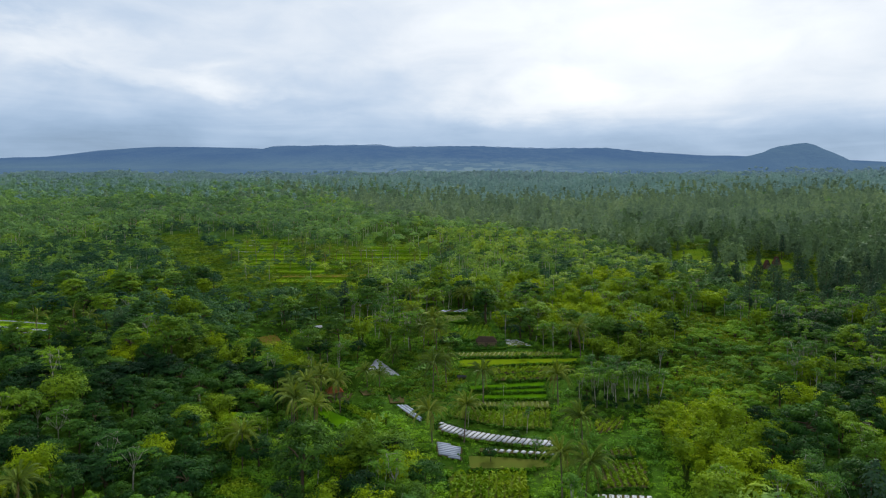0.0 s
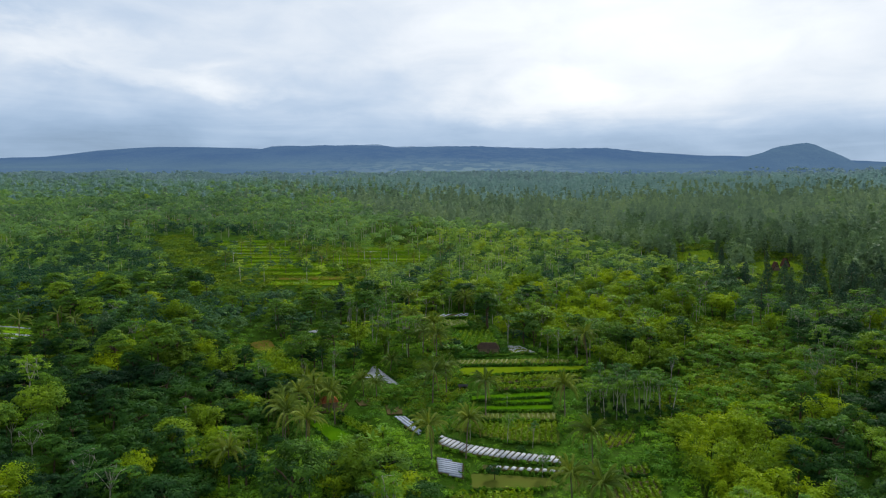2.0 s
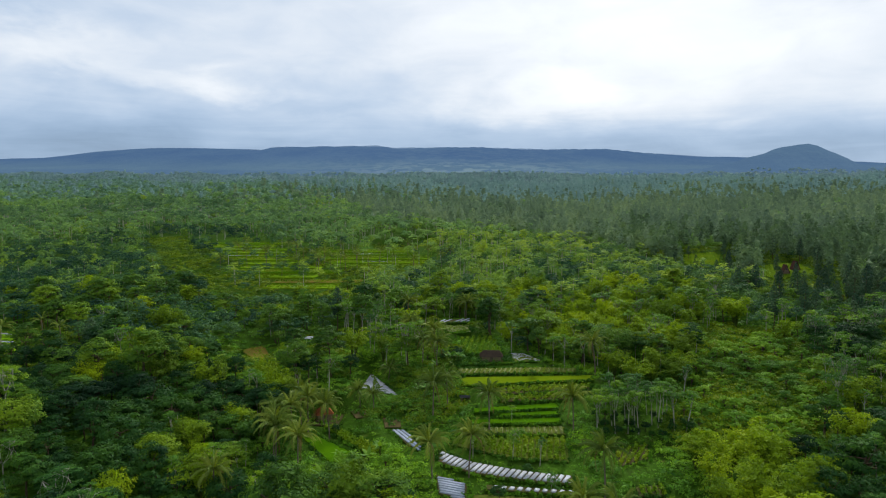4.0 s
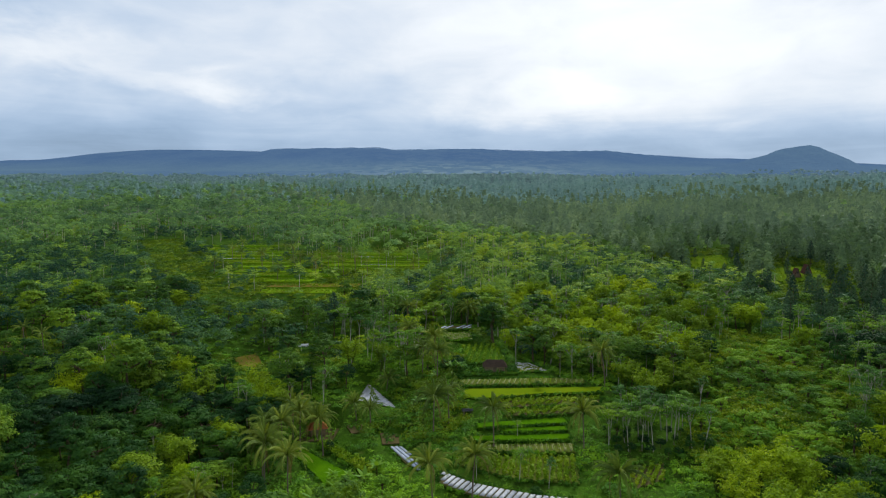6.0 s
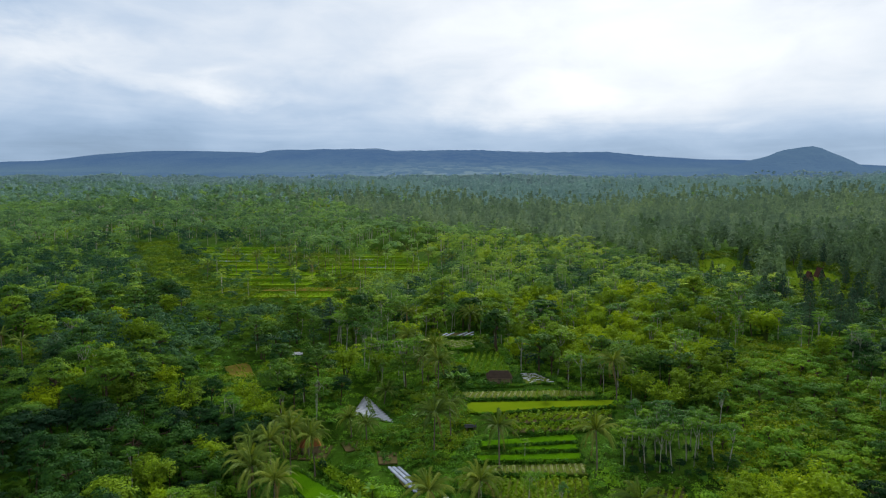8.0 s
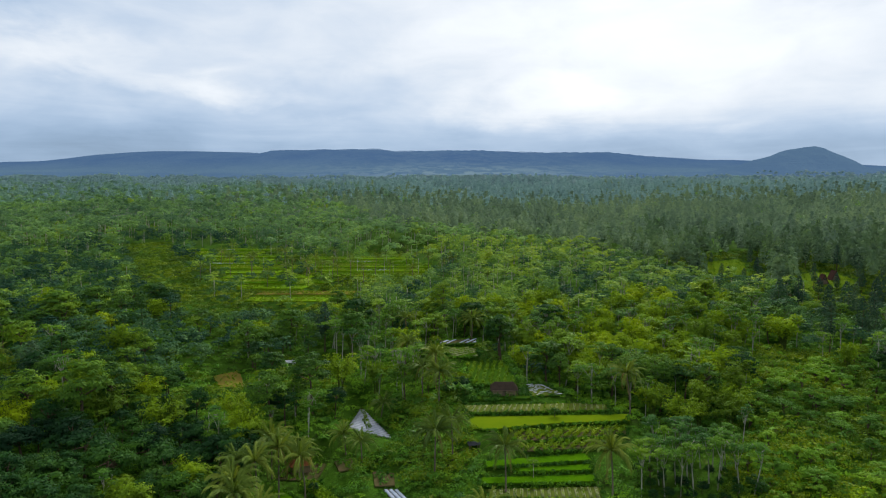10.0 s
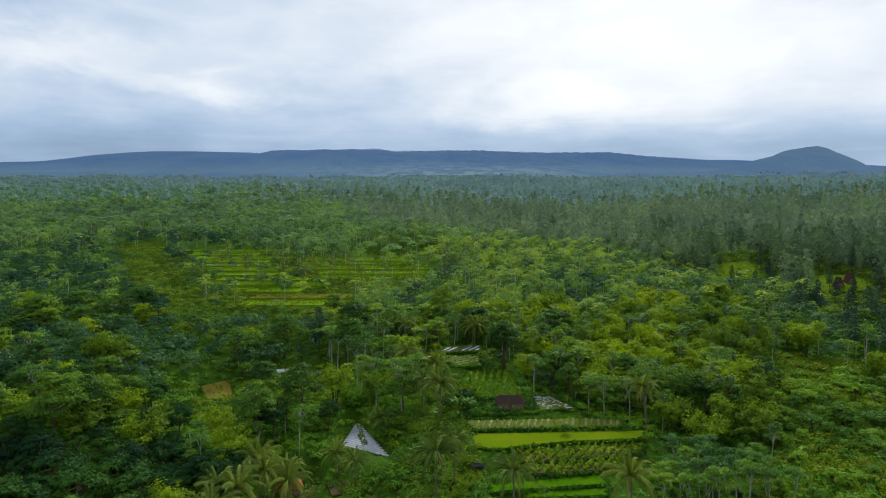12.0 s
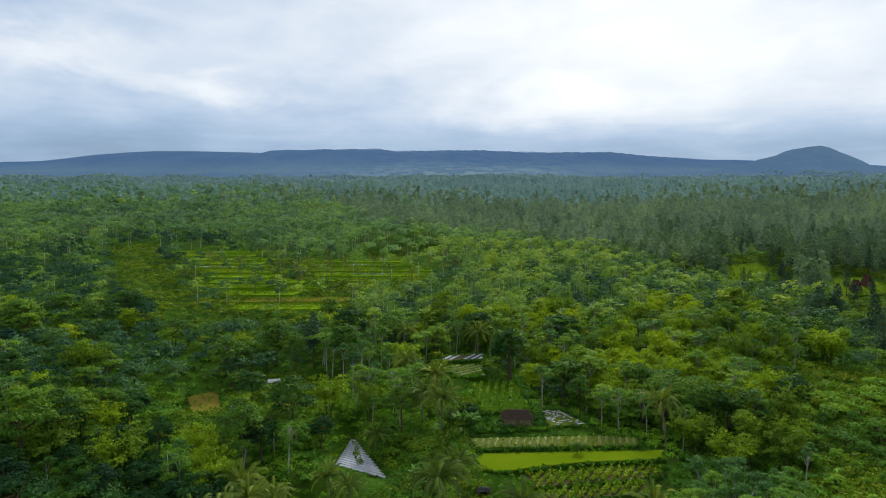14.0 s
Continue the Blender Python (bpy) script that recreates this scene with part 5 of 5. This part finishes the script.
def beds(root, local, degrees, step, width, mat, tall=0.17, skip=0.0, name="mulch_bed", inset=0.35):
    """Film-covered beds, each a part of its plot."""
    for a, b in furrows(local, degrees, step, inset):
        if pg.uniform() < skip:
            continue
        L = float(np.linalg.norm(b - a))
        ob = part(name, mesh("bed", *bed_mesh(L, width, tall, pg), mat, smooth=True), None, root)
        ob.matrix_basis = pose((a[0] + b[0]) / 2, (a[1] + b[1]) / 2, 0, 0, 0, math.degrees(math.atan2(b[1] - a[1], b[0] - a[0])))


TUFTS = []
for i in range(5):
    c = pg.normal(0, 0.16, (11, 3)) + np.array([0, 0, 0.28])
    TUFTS.append(leaves(c, c * np.array([2, 2, 0.4]) + np.array([0, 0, 0.5]) + pg.normal(0, 0.3, (11, 3)), 0.30, pg))
BLADE = []
for i in range(4):
    c = pg.normal(0, 0.22, (9, 3)) * np.array([1, 1, 0.3]) + np.array([0, 0, 0.25])
    BLADE.append(leaves(c, pg.normal(0, 1, (9, 3)) * np.array([1, 1, 0.25]), 0.42, pg, 2.0))


def crops(root, local, degrees, step, gap, size, name, hue=(0.3, 0.9), mat="crop", tall=1.0, templates=None, inset=0.3, label="", miss=0.06):
    """Plants along furrows, one mesh of uncountable stuff under the plot."""
    pts = []
    for a, b in furrows(local, degrees, step, inset):
        k = np.arange(0, np.linalg.norm(b - a), gap)
        pts.append(a + (b - a) * (k / max(np.linalg.norm(b - a), 1e-6))[:, None])
    p = np.concatenate(pts) + pg.normal(0, gap * 0.12, (sum(len(x) for x in pts), 2))
    p = p[pg.uniform(0, 1, len(p)) > miss]
    s = size * pg.uniform(0.75, 1.25, len(p))
    pos = np.concatenate([p, np.zeros((len(p), 1))], 1)
    T = templates or TUFTS
    V, F, H = scatter(T, pg.integers(0, len(T), len(p)), pos, pg.uniform(0, 6.28, len(p)), np.stack([s, s, s * tall], 1), pg.uniform(*hue, len(p)))
    ob = part(name, mesh(name, V, F, M[mat], H), None, root, label)
    return tagged(ob, kind="stuff")


def mulched(key, label, degrees, step, width, mat="mulch", skip=0.0, sprout=0.0, soil="soil", name="mulched_plot"):
    root, loc = plot(key, name, label, M[soil])
    beds(root, loc, degrees, step, width, M[mat], skip=skip)
    if sprout:
        crops(root, loc, degrees, step, 0.7, sprout, "sprout_cover", (0.3, 0.8), tall=1.2)
    return root, loc


root, loc = mulched("triangle", "triangular garden plot under silver plastic mulch", -31, 0.95, 0.78)
crops(root, [(-2.9, 10.6), (-2.2, 10.8), (0.2, 3.0), (1.7, -3.4), (0.5, -4.2), (-1.0, 2.5)], 105, 0.5, 0.55, 0.8, "weed_cover", (0.1, 0.5))
mulched("strip", "curved terrace of silver mulch beds with dark furrows", 62, 1.2, 0.86)
mulched("strip_left", "narrow terrace of pale mulch beds beside the path", 118, 0.9, 0.7, "mulch_blue")
mulched("strip_blue", "sloping plot of bluish mulch beds", -22, 0.95, 0.72, "mulch_blue")
mulched("strip_low", "thin strip of short mulch beds below the terrace", 62, 1.5, 0.9)
mulched("mulch_low", "mulched vegetable beds at the garden's end", 75, 1.4, 0.9, sprout=0.5)
mulched("far_mulch", "row of silver mulch beds behind the palms", 62, 1.7, 0.62, "mulch_blue", 0.1)
mulched("mid_mulch", "half-grown mulch beds with seedlings", 40, 1.9, 0.9, "mulch_old", 0.2, 0.8, "bank")
mulched("upper", "narrow terrace of old mulch beds and seedlings", 76, 1.35, 0.55, "mulch_old", 0.05, 0.6, "weedy")
mulched("pale", "terrace of weathered mulch beds with young plants", 84, 1.25, 0.6, "mulch_old", 0.05, 0.6, "weedy")
mulched("left_rows", "far vegetable field with pale mulch strips", -18, 5.0, 1.8, "mulch", 0.2, 1.2, "terrace")
mulched("far_rows", "far field with pale mulch strips", 8, 5.0, 2.4, "mulch_old", 0.2, 1.2, "bank")
mulched("white_hut_rows", "small vegetable field beside the white shed", 68, 1.6, 0.8, "mulch_old", 0.3, 1.2, "bank")

for key, label, mat, hue in (("paddy", "flooded terrace of bright yellow-green young rice", "rice", (0.75, 1.0)), ("rice_high", "small terrace of bright green rice", "rice_deep", (0.0, 0.35)),
                             ("rice_mid", "small terrace of bright green rice", "rice_deep", (0.0, 0.35)), ("rice_low", "long terrace of bright green rice", "rice_deep", (0.0, 0.35)),
                             ("hut_rice", "deep green rice plot below the red-roofed hut", "rice_deep", (0.0, 0.3))):
    root, loc = plot(key, "rice_terrace", label, M[mat])
    if key != "paddy":
        crops(root, loc, 4, 0.9, 0.8, 0.2, "rice_cover", hue, tall=0.7, templates=BLADE, inset=0.1)
root, loc = plot("mud", "paddy_pond", "shallow muddy paddy with murky water", M["mud"], "pond")

for key, label, deg, step, gap, size, hue, soil in (
        ("corn", "sloping maize field in long rows", 82, 1.9, 0.6, 1.3, (0.35, 0.85), "bank"),
        ("beans", "terrace of leafy bean rows", 58, 1.5, 0.55, 1.4, (0.45, 1.0), "soil"),
        ("beans_low", "lower terrace of staked vegetable rows", 58, 1.5, 0.55, 1.4, (0.4, 0.95), "soil"),
        ("cabbage", "wide vegetable plot with rows of cabbages", 80, 1.35, 0.6, 1.4, (0.35, 0.85), "weedy"),
        ("leafy_high", "plot of broad yellow-green leaves", 62, 1.3, 0.45, 1.25, (0.6, 1.0), "soil"),
        ("leafy_mid", "small plot of broad yellow-green leaves", 85, 1.3, 0.45, 1.25, (0.55, 0.95), "soil"),
        ("leafy_low", "garden plot of broad leaves in tidy rows", 85, 1.4, 0.45, 1.35, (0.55, 0.95), "soil"),
        ("tomato", "vegetable plot in wide rows with bare soil", 84, 1.5, 0.65, 1.8, (0.35, 0.9), "weedy"),
        ("left_low", "pale leafy vegetable plot", 20, 1.1, 0.6, 1.2, (0.6, 1.0), "bank"),
        ("hut_beans", "narrow slope of vegetables beside the rice", 38, 1.3, 0.7, 1.5, (0.3, 0.8), "bank")):
    root, loc = plot(key, "vegetable_plot", label, M[soil])
    crops(root, loc, deg, step, gap, size, "planting", hue, tall=1.1)

root, loc = plot("yard", "farm_yard", "trodden grassy yard around the old hut", M["bank"], "yard")
crops(root, loc, 10, 1.2, 0.9, 1.6, "weed_cover", (0.0, 0.4), "under", miss=0.35)
for key in ("hut_yard", "dirt", "dirt_high"):
    root, loc = plot(key, "earth_yard", "patch of bare brown trodden earth between the palms", M["path"], "yard")
    crops(root, loc, 30, 1.0, 0.9, 1.1, "weed_cover", (0.1, 0.6), "under", miss=0.35)
root, loc = plot("orange", "bare_field", "freshly dug field of orange earth", M["earth"])
crops(root, loc, 30, 1.6, 1.2, 0.9, "weed_cover", (0.4, 1.0), miss=0.6)


def lawn(poly, label):
    """Grass laid over the slope."""
    P = np.asarray(poly)
    xs, ys = np.arange(P[:, 0].min(), P[:, 0].max(), 1.6), np.arange(P[:, 1].min(), P[:, 1].max(), 1.6)
    X, Y = np.meshgrid(xs, ys)
    inside = poly_distance(X.ravel(), Y.ravel(), poly) < 0.3 + 1.2 * np.sin(X.ravel() / 3.1) * np.sin(Y.ravel() / 2.7)
    Z = height(X.ravel(), Y.ravel()) + 0.45
    n = np.arange(X.size).reshape(X.shape)
    Q = np.stack([n[:-1, :-1], n[:-1, 1:], n[1:, 1:], n[1:, :-1]], -1).reshape(-1, 4)
    Q = Q[inside[Q].all(1)]
    used = np.unique(Q)
    back = np.zeros(X.size, int)
    back[used] = np.arange(len(used))
    V = np.stack([X.ravel(), Y.ravel(), Z], 1)[used]
    c = V.mean(0)
    root = tagged(new("lawn"), label, "lawn")
    root.location = tuple(c)
    part("turf", mesh("turf", V - c, back[Q], M["lawn"], smooth=True), None, root)
    k = pg.choice(len(V), min(len(V), 160), replace=False)
    T = TUFTS + BLADE
    s = pg.uniform(0.6, 1.1, len(k))
    V2, F2, H2 = scatter(T, pg.integers(0, 9, len(k)), V[k] - c, pg.uniform(0, 6.28, len(k)), np.stack([s, s, s], 1), pg.uniform(0.3, 0.8, len(k)))
    tagged(part("grass_cover", mesh("grass_cover", V2, F2, M["crop"], H2), None, root), kind="stuff")


lawn(LAWNS["cabin"], "bright sloping lawn around the pine-wood cabins")
lawn(LAWNS["pine"], "bright grassy clearing among the pines")
for i in range(17):
    key = "slope_%02d" % i if i < 12 else "slope_east_%d" % (i - 12)
    soil = "earth" if i == 1 else "rice_deep" if i % 4 == 3 else "terrace"
    root, loc = plot(key, "terrace_field", ("terraced field with reddish bare earth" if soil == "earth" else "terraced field of yellow-green crops on the slope"), M[soil])
    crops(root, loc, pg.uniform(-6, 8), pg.uniform(1.5, 2.3), 1.0, pg.uniform(1.0, 1.5), "planting", (0.35, 1.0), miss=0.25 if soil != "earth" else 0.35)
    if i in (7, 9, 11, 13, 15):
        beds(root, [(x * 0.28 + pg.uniform(-8, 2), y * 0.3) for x, y in loc], 1, 1.6, 1.2, M["mulch"])

# scattered sheets of film on the plot beside the old hut
root, loc = plot("litter", "mulched_plot", "plot with loose torn sheets of silver film", M["weedy"])
for a, b in furrows(loc, 20, 1.0, 0.3):
    for k in np.arange(0.06, 0.97, 0.11):
        if pg.uniform() < 0.5:
            p = a + (b - a) * k
            ob = part("film_sheet", mesh("film", *bed_mesh(pg.uniform(0.4, 1.0), pg.uniform(0.18, 0.4), 0.12, pg), M["mulch"], smooth=True), None, root)
            ob.matrix_basis = pose(p[0], p[1], 0, 0, 0, pg.uniform(-10, 50))

# grass along the banks of every plot
bp, bs, bh = [], [], []
for key, (poly, level) in PLOTS.items():
    if key in ("dirt", "dirt_high", "hut_yard") or key.startswith("slope"):
        continue
    P = np.asarray(poly, float)
    big = 0.7 if P[:, 1].mean() > 300 else 1.0
    for a, b in zip(P, np.roll(P, -1, 0)):
        L = np.linalg.norm(b - a)
        m = max(2, int(L / (0.42 * big)))
        k = pg.uniform(0, 1, m)
        p = a + (b - a) * k[:, None] + pg.normal(0, 0.28, (m, 2))
        out = np.array([b[1] - a[1], a[0] - b[0]]) / L
        if poly_distance(np.array([(a + b)[0] / 2 + out[0] * 0.2]), np.array([(a + b)[1] / 2 + out[1] * 0.2]), poly)[0] < 0:
            out = -out
        p = p + out * 0.5
        bp.append(np.concatenate([p, np.full((m, 1), level - 0.25)], 1))
        bs.append(pg.uniform(0.55, 1.15, m) * big)
        bh.append(pg.uniform(0.0, 0.45, m) + (0.3 if P[:, 1].mean() > 300 else 0.0))
bp, bs, bh = np.concatenate(bp), np.concatenate(bs), np.concatenate(bh)
V, F, H = scatter(TUFTS + BLADE, pg.integers(0, 9, len(bp)), bp, pg.uniform(0, 6.28, len(bp)), np.stack([bs, bs, bs], 1), bh)
tagged(new("bank_grass", mesh("bank_grass", V, F, M["under"], H)), "tall dark grass along the terrace banks", "grass", kind="stuff")


# ---------------------------------------------------------------- huts
def box(bm, x0, y0, z0, x1, y1, z1):
    v = [bm.verts.new(p) for p in ((x0, y0, z0), (x1, y0, z0), (x1, y1, z0), (x0, y1, z0), (x0, y0, z1), (x1, y0, z1), (x1, y1, z1), (x0, y1, z1))]
    for f in ((3, 2, 1, 0), (4, 5, 6, 7), (0, 1, 5, 4), (1, 2, 6, 5), (2, 3, 7, 6), (3, 0, 4, 7)):
        bm.faces.new([v[i] for i in f])
    return bm


def roof_slope(w, run, rise, courses, wave=0.045, top=1.0):
    """One roof plane from eave (y=-run) to ridge (y=0), laid in overlapping courses of rolled tiles; top: the ridge's share of the eave."""
    n = int(w / 0.22)
    V, F = [], []
    for c in range(courses):
        for r in (0, 1):
            k = (c + r * 1.12) / courses
            for i in range(n + 1):
                V.append(((-w / 2 + w * i / n) * (1 - (1 - top) * min(k, 1.0)), -run * (1 - k), rise * k + (0.05 if r == 0 else 0.0) + wave * (i % 2)))
        o = c * 2 * (n + 1)
        for i in range(n):
            F.append((o + i, o + i + 1, o + n + 2 + i, o + n + 1 + i))
            if c + 1 < courses:
                F.append((o + n + 1 + i, o + n + 2 + i, o + 2 * n + 3 + i, o + 2 * n + 2 + i))
    return np.array(V), np.array(F)


def hut(name, label, x, y, z, turn, w, d, wall_h, rise, roof_mat, wall_mat, open_front=False, hip=0.0):
    root = tagged(new(name), label, "hut")
    root.matrix_basis = pose(x, y, z, 0, 0, turn)
    t = 0.12
    for nm, bx in (("back_wall", (-w / 2, d / 2 - t, 0, w / 2, d / 2, wall_h)), ("side_wall", (-w / 2, -d / 2, 0, -w / 2 + t, d / 2 - t, wall_h)),
                   ("side_wall", (w / 2 - t, -d / 2, 0, w / 2, d / 2 - t, wall_h))):
        part(nm, box(bmesh.new(), *bx), wall_mat, root)
    tall = min(1.93, wall_h - 0.1)
    if not open_front:
        bm = bmesh.new()
        box(bm, -w / 2 + t, -d / 2, 0, -0.5, -d / 2 + t, wall_h)
        box(bm, 0.5, -d / 2, 0, w / 2 - t, -d / 2 + t, wall_h)
        box(bm, -0.5, -d / 2, tall + 0.02, 0.5, -d / 2 + t, wall_h)
        part("front_wall", bm, wall_mat, root)
        part("door", box(bmesh.new(), -0.48, -d / 2 + 0.03, 0.02, 0.48, -d / 2 + 0.08, tall), M["wood"], root, "closed weathered plank door")
    for sx in (-1, 1):
        for sy in (-1, 1):
            part("post", box(bmesh.new(), sx * (w / 2 + 0.3) - 0.06, sy * (d / 2 + 0.2) - 0.06, -0.2, sx * (w / 2 + 0.3) + 0.06, sy * (d / 2 + 0.2) + 0.06, wall_h - 0.05), M["wood"], root)
    run, over = d / 2 + 0.6, w + 1.2
    ridge = over * (1 - hip) / 2
    for s in (0, 180):
        ob = part("roof_slope", mesh("roof_slope", *roof_slope(over, run, rise, 12, top=1 - hip), roof_mat), None, root)
        ob.matrix_basis = pose(0, 0, wall_h, 0, 0, s)
        if hip:
            ob = part("hip_slope", mesh("hip_slope", *roof_slope(2 * run, over / 2 - ridge, rise, 12, top=0.02), roof_mat), None, root)
            ob.matrix_basis = pose(-ridge if s else ridge, 0, wall_h, 0, 0, 90 + s)
    part("ridge_cap", mesh("ridge", *tube([(-ridge, 0, wall_h + rise), (0, 0, wall_h + rise - 0.03), (ridge, 0, wall_h + rise)], [0.13, 0.13, 0.13], 8), roof_mat), None, root)
    for sx in () if hip else (-1, 1):
        bm = bmesh.new()
        a = [bm.verts.new((sx * (w / 2 - 0.02) - sx * k, yy, zz)) for k in (0, 0.1) for yy, zz in ((-d / 2, wall_h), (d / 2, wall_h), (0, wall_h + rise * d / 2 / run))]
        bm.faces.new(a[:3]), bm.faces.new(a[3:])
        for i in range(3):
            j = (i + 1) % 3
            bm.faces.new((a[i], a[j], a[3 + j], a[3 + i]))
        bmesh.ops.recalc_face_normals(bm, faces=bm.faces[:])
        part("gable", bm, wall_mat, root)
    return root


hut("garden_hut", "small hut with an orange-red clay tile roof", -31.7, 180.8, 3.95, 20, 3.6, 3.0, 1.7, 1.5, M["tile_red"], M["woven"], hip=0.62)
hut("farm_hut", "old hut with a dark brown tile roof", 14.0, 203.5, 13.75, -2, 5.6, 3.8, 1.7, 1.5, M["tile_old"], M["woven"], hip=0.30)
hut("white_shed", "small shed with white walls beside the field", -48.6, 242.2, 10.4, 15, 2.2, 1.8, 2.1, 0.5, M["white"], M["white"])
hut("tin_shed", "low tin-roofed shed among the bushes", 5.3, 179.4, 9.4, 10, 1.5, 1.2, 1.0, 0.25, M["iron_sheet"], M["wood"], True)
hut("hillside_shed", "small pale shed under the trees", -98.0, 253.0, float(height(np.array([-98.0]), np.array([253.0]))[0]), -10, 2.4, 2.0, 1.8, 0.5, M["white"], M["wood"])


def cabin(x, y, z, turn):
    """A-frame cabin: two steep roof planes to the ground, a front wall with door and window."""
    root = tagged(new("cabin"), "dark red-brown A-frame cabin on the lawn", "cabin", "cabins at the pine wood")
    root.matrix_basis = pose(x, y, z, 0, 0, turn) @ Matrix.Scale(0.72, 4)
    for s in (-1, 1):
        bm = bmesh.new()
        p = [(s * 2.7, -3, -0.1), (s * 2.7, 3, -0.1), (0, 3.2, 6.2), (0, -3.4, 6.2)]
        a = [bm.verts.new(v) for v in p]
        b = [bm.verts.new((v[0] - s * 0.22, v[1], v[2] - 0.1)) for v in p]
        bm.faces.new(a), bm.faces.new(b)
        for i in range(4):
            j = (i + 1) % 4
            bm.faces.new((a[i], a[j], b[j], b[i]))
        bmesh.ops.recalc_face_normals(bm, faces=bm.faces[:])
        part("roof_plane", bm, M["shingle"], root)
    for yy, nm in ((-2.7, "front_wall"), (2.6, "back_wall")):
        bm = bmesh.new()
        a = [bm.verts.new((x_, yy + k, z_)) for k in (0, 0.1) for x_, z_ in ((-2.35, 0), (2.35, 0), (0, 5.4))]
        bm.faces.new(a[:3]), bm.faces.new(a[3:])
        for i in range(3):
            j = (i + 1) % 3
            bm.faces.new((a[i], a[j], a[3 + j], a[3 + i]))
        bmesh.ops.recalc_face_normals(bm, faces=bm.faces[:])
        part(nm, bm, M["wood"], root)
    part("door", box(bmesh.new(), -0.5, -2.78, 0.05, 0.5, -2.71, 2.0), M["wood"], root)
    part("window", box(bmesh.new(), -0.6, -2.77, 2.6, 0.6, -2.71, 3.5), M["stone_dark"], root, "dark upper window")


for x, y, turn in ((173.0, 337.0, -8), (179.4, 339.5, -4)):
    cabin(x, y, float(height(np.array([x]), np.array([y]))[0]) + 0.3, turn)

# dark stone terrace house below the pine clearing
root = tagged(new("stone_building"), "low dark stone building at the clearing's edge", "building")
root.matrix_basis = pose(131.0, 371.0, 20.8, 0, 0, 8)
part("wall", box(bmesh.new(), -5, -3, -1.5, 5, 3, 2.6), M["stone_dark"], root)
part("roof", box(bmesh.new(), -5.4, -3.4, 2.6, 5.4, 3.4, 2.9), M["iron_sheet"], root, "flat grey sheet roof")
part("door", box(bmesh.new(), -0.6, -3.06, 0.0, 0.6, -3.004, 2.0), M["wood"], root)
root = tagged(new("retaining_wall"), "dark stone retaining wall below the bright lawn", "wall")
root.matrix_basis = pose(146.0, 371.4, 19.6, 0, 0, 0)
for i in range(16):
    for j in range(4):
        part("stone_block", box(bmesh.new(), i * 1.25 - 10 + (j % 2) * 0.5, -0.35 + pg.uniform(-0.06, 0.06), j * 0.5, i * 1.25 - 8.8 + (j % 2) * 0.5, 0.35, j * 0.5 + 0.47), M["stone_dark"], root)


# ---------------------------------------------------------------- single plants among the plots
def lone(kind, x, y, s, z=None):
    zz = float(height(np.array([x]), np.array([y]))[0]) if z is None else z
    pool = FRONT[kind] if kind in FRONT else KINDS[kind]
    copy_thing(pool[int(pg.integers(0, len(pool)))], Matrix.LocRotScale((x, y, zz), Euler((0, 0, pg.uniform(0, 6.28))), (s, s, s)))


for i in range(20):     # dark bushes in the shade of the grove
    lone("dark", 37.5 + (i % 7) * 3.2 + pg.uniform(-1, 1), 160.5 + (i // 7) * 3.6 + pg.uniform(-1, 1), pg.uniform(0.26, 0.42))
for x, y in BAMBOOS:
    lone("bamboo", x, y, pg.uniform(0.75, 1.05))
lone("dark", 10.2, 132.6, 0.42, 4.6)
lone("dark", 24.3, 190.2, 0.30, 12.3)
lone("dark", 16.5, 141.0, 0.36)
lone("dark", 3.2, 205.5, 0.55)
lone("dark", -26.5, 168.5, 0.36)
for x, y, s in ((14.2, 147.0, 0.62), (19.6, 145.0, 0.6), (11.0, 169.0, 0.36), (20.0, 133.6, 0.4), (6.0, 150.0, 0.55), (16.0, 166.0, 0.42)):
    lone("sengon", x, y, s)
for x, y, s in ((152, 352, 0.8), (157, 341, 0.7), (166, 332, 0.75), (186, 331, 0.8), (194, 345, 0.9), (191, 356, 0.85), (160, 372, 0.8), (176, 371, 0.8), (186, 374, 0.9), (201, 372, 0.8),
                (134, 384, 0.7), (139, 396, 0.8), (166, 392, 0.75), (172, 404, 0.8), (150, 404, 0.6), (158, 430, 0.8), (170, 434, 0.9), (184, 420, 0.8), (142, 416, 0.8), (148, 378, 0.5)):
    lone("pine", x, y, s)
for x, y, s in ((160, 318, 0.7), (170, 322, 0.6), (181, 322, 0.65), (153, 330, 0.75), (141, 370, 0.65), (131, 376, 0.7), (153, 371, 0.5), (164, 380, 0.6)):
    lone("pine", x, y, s)
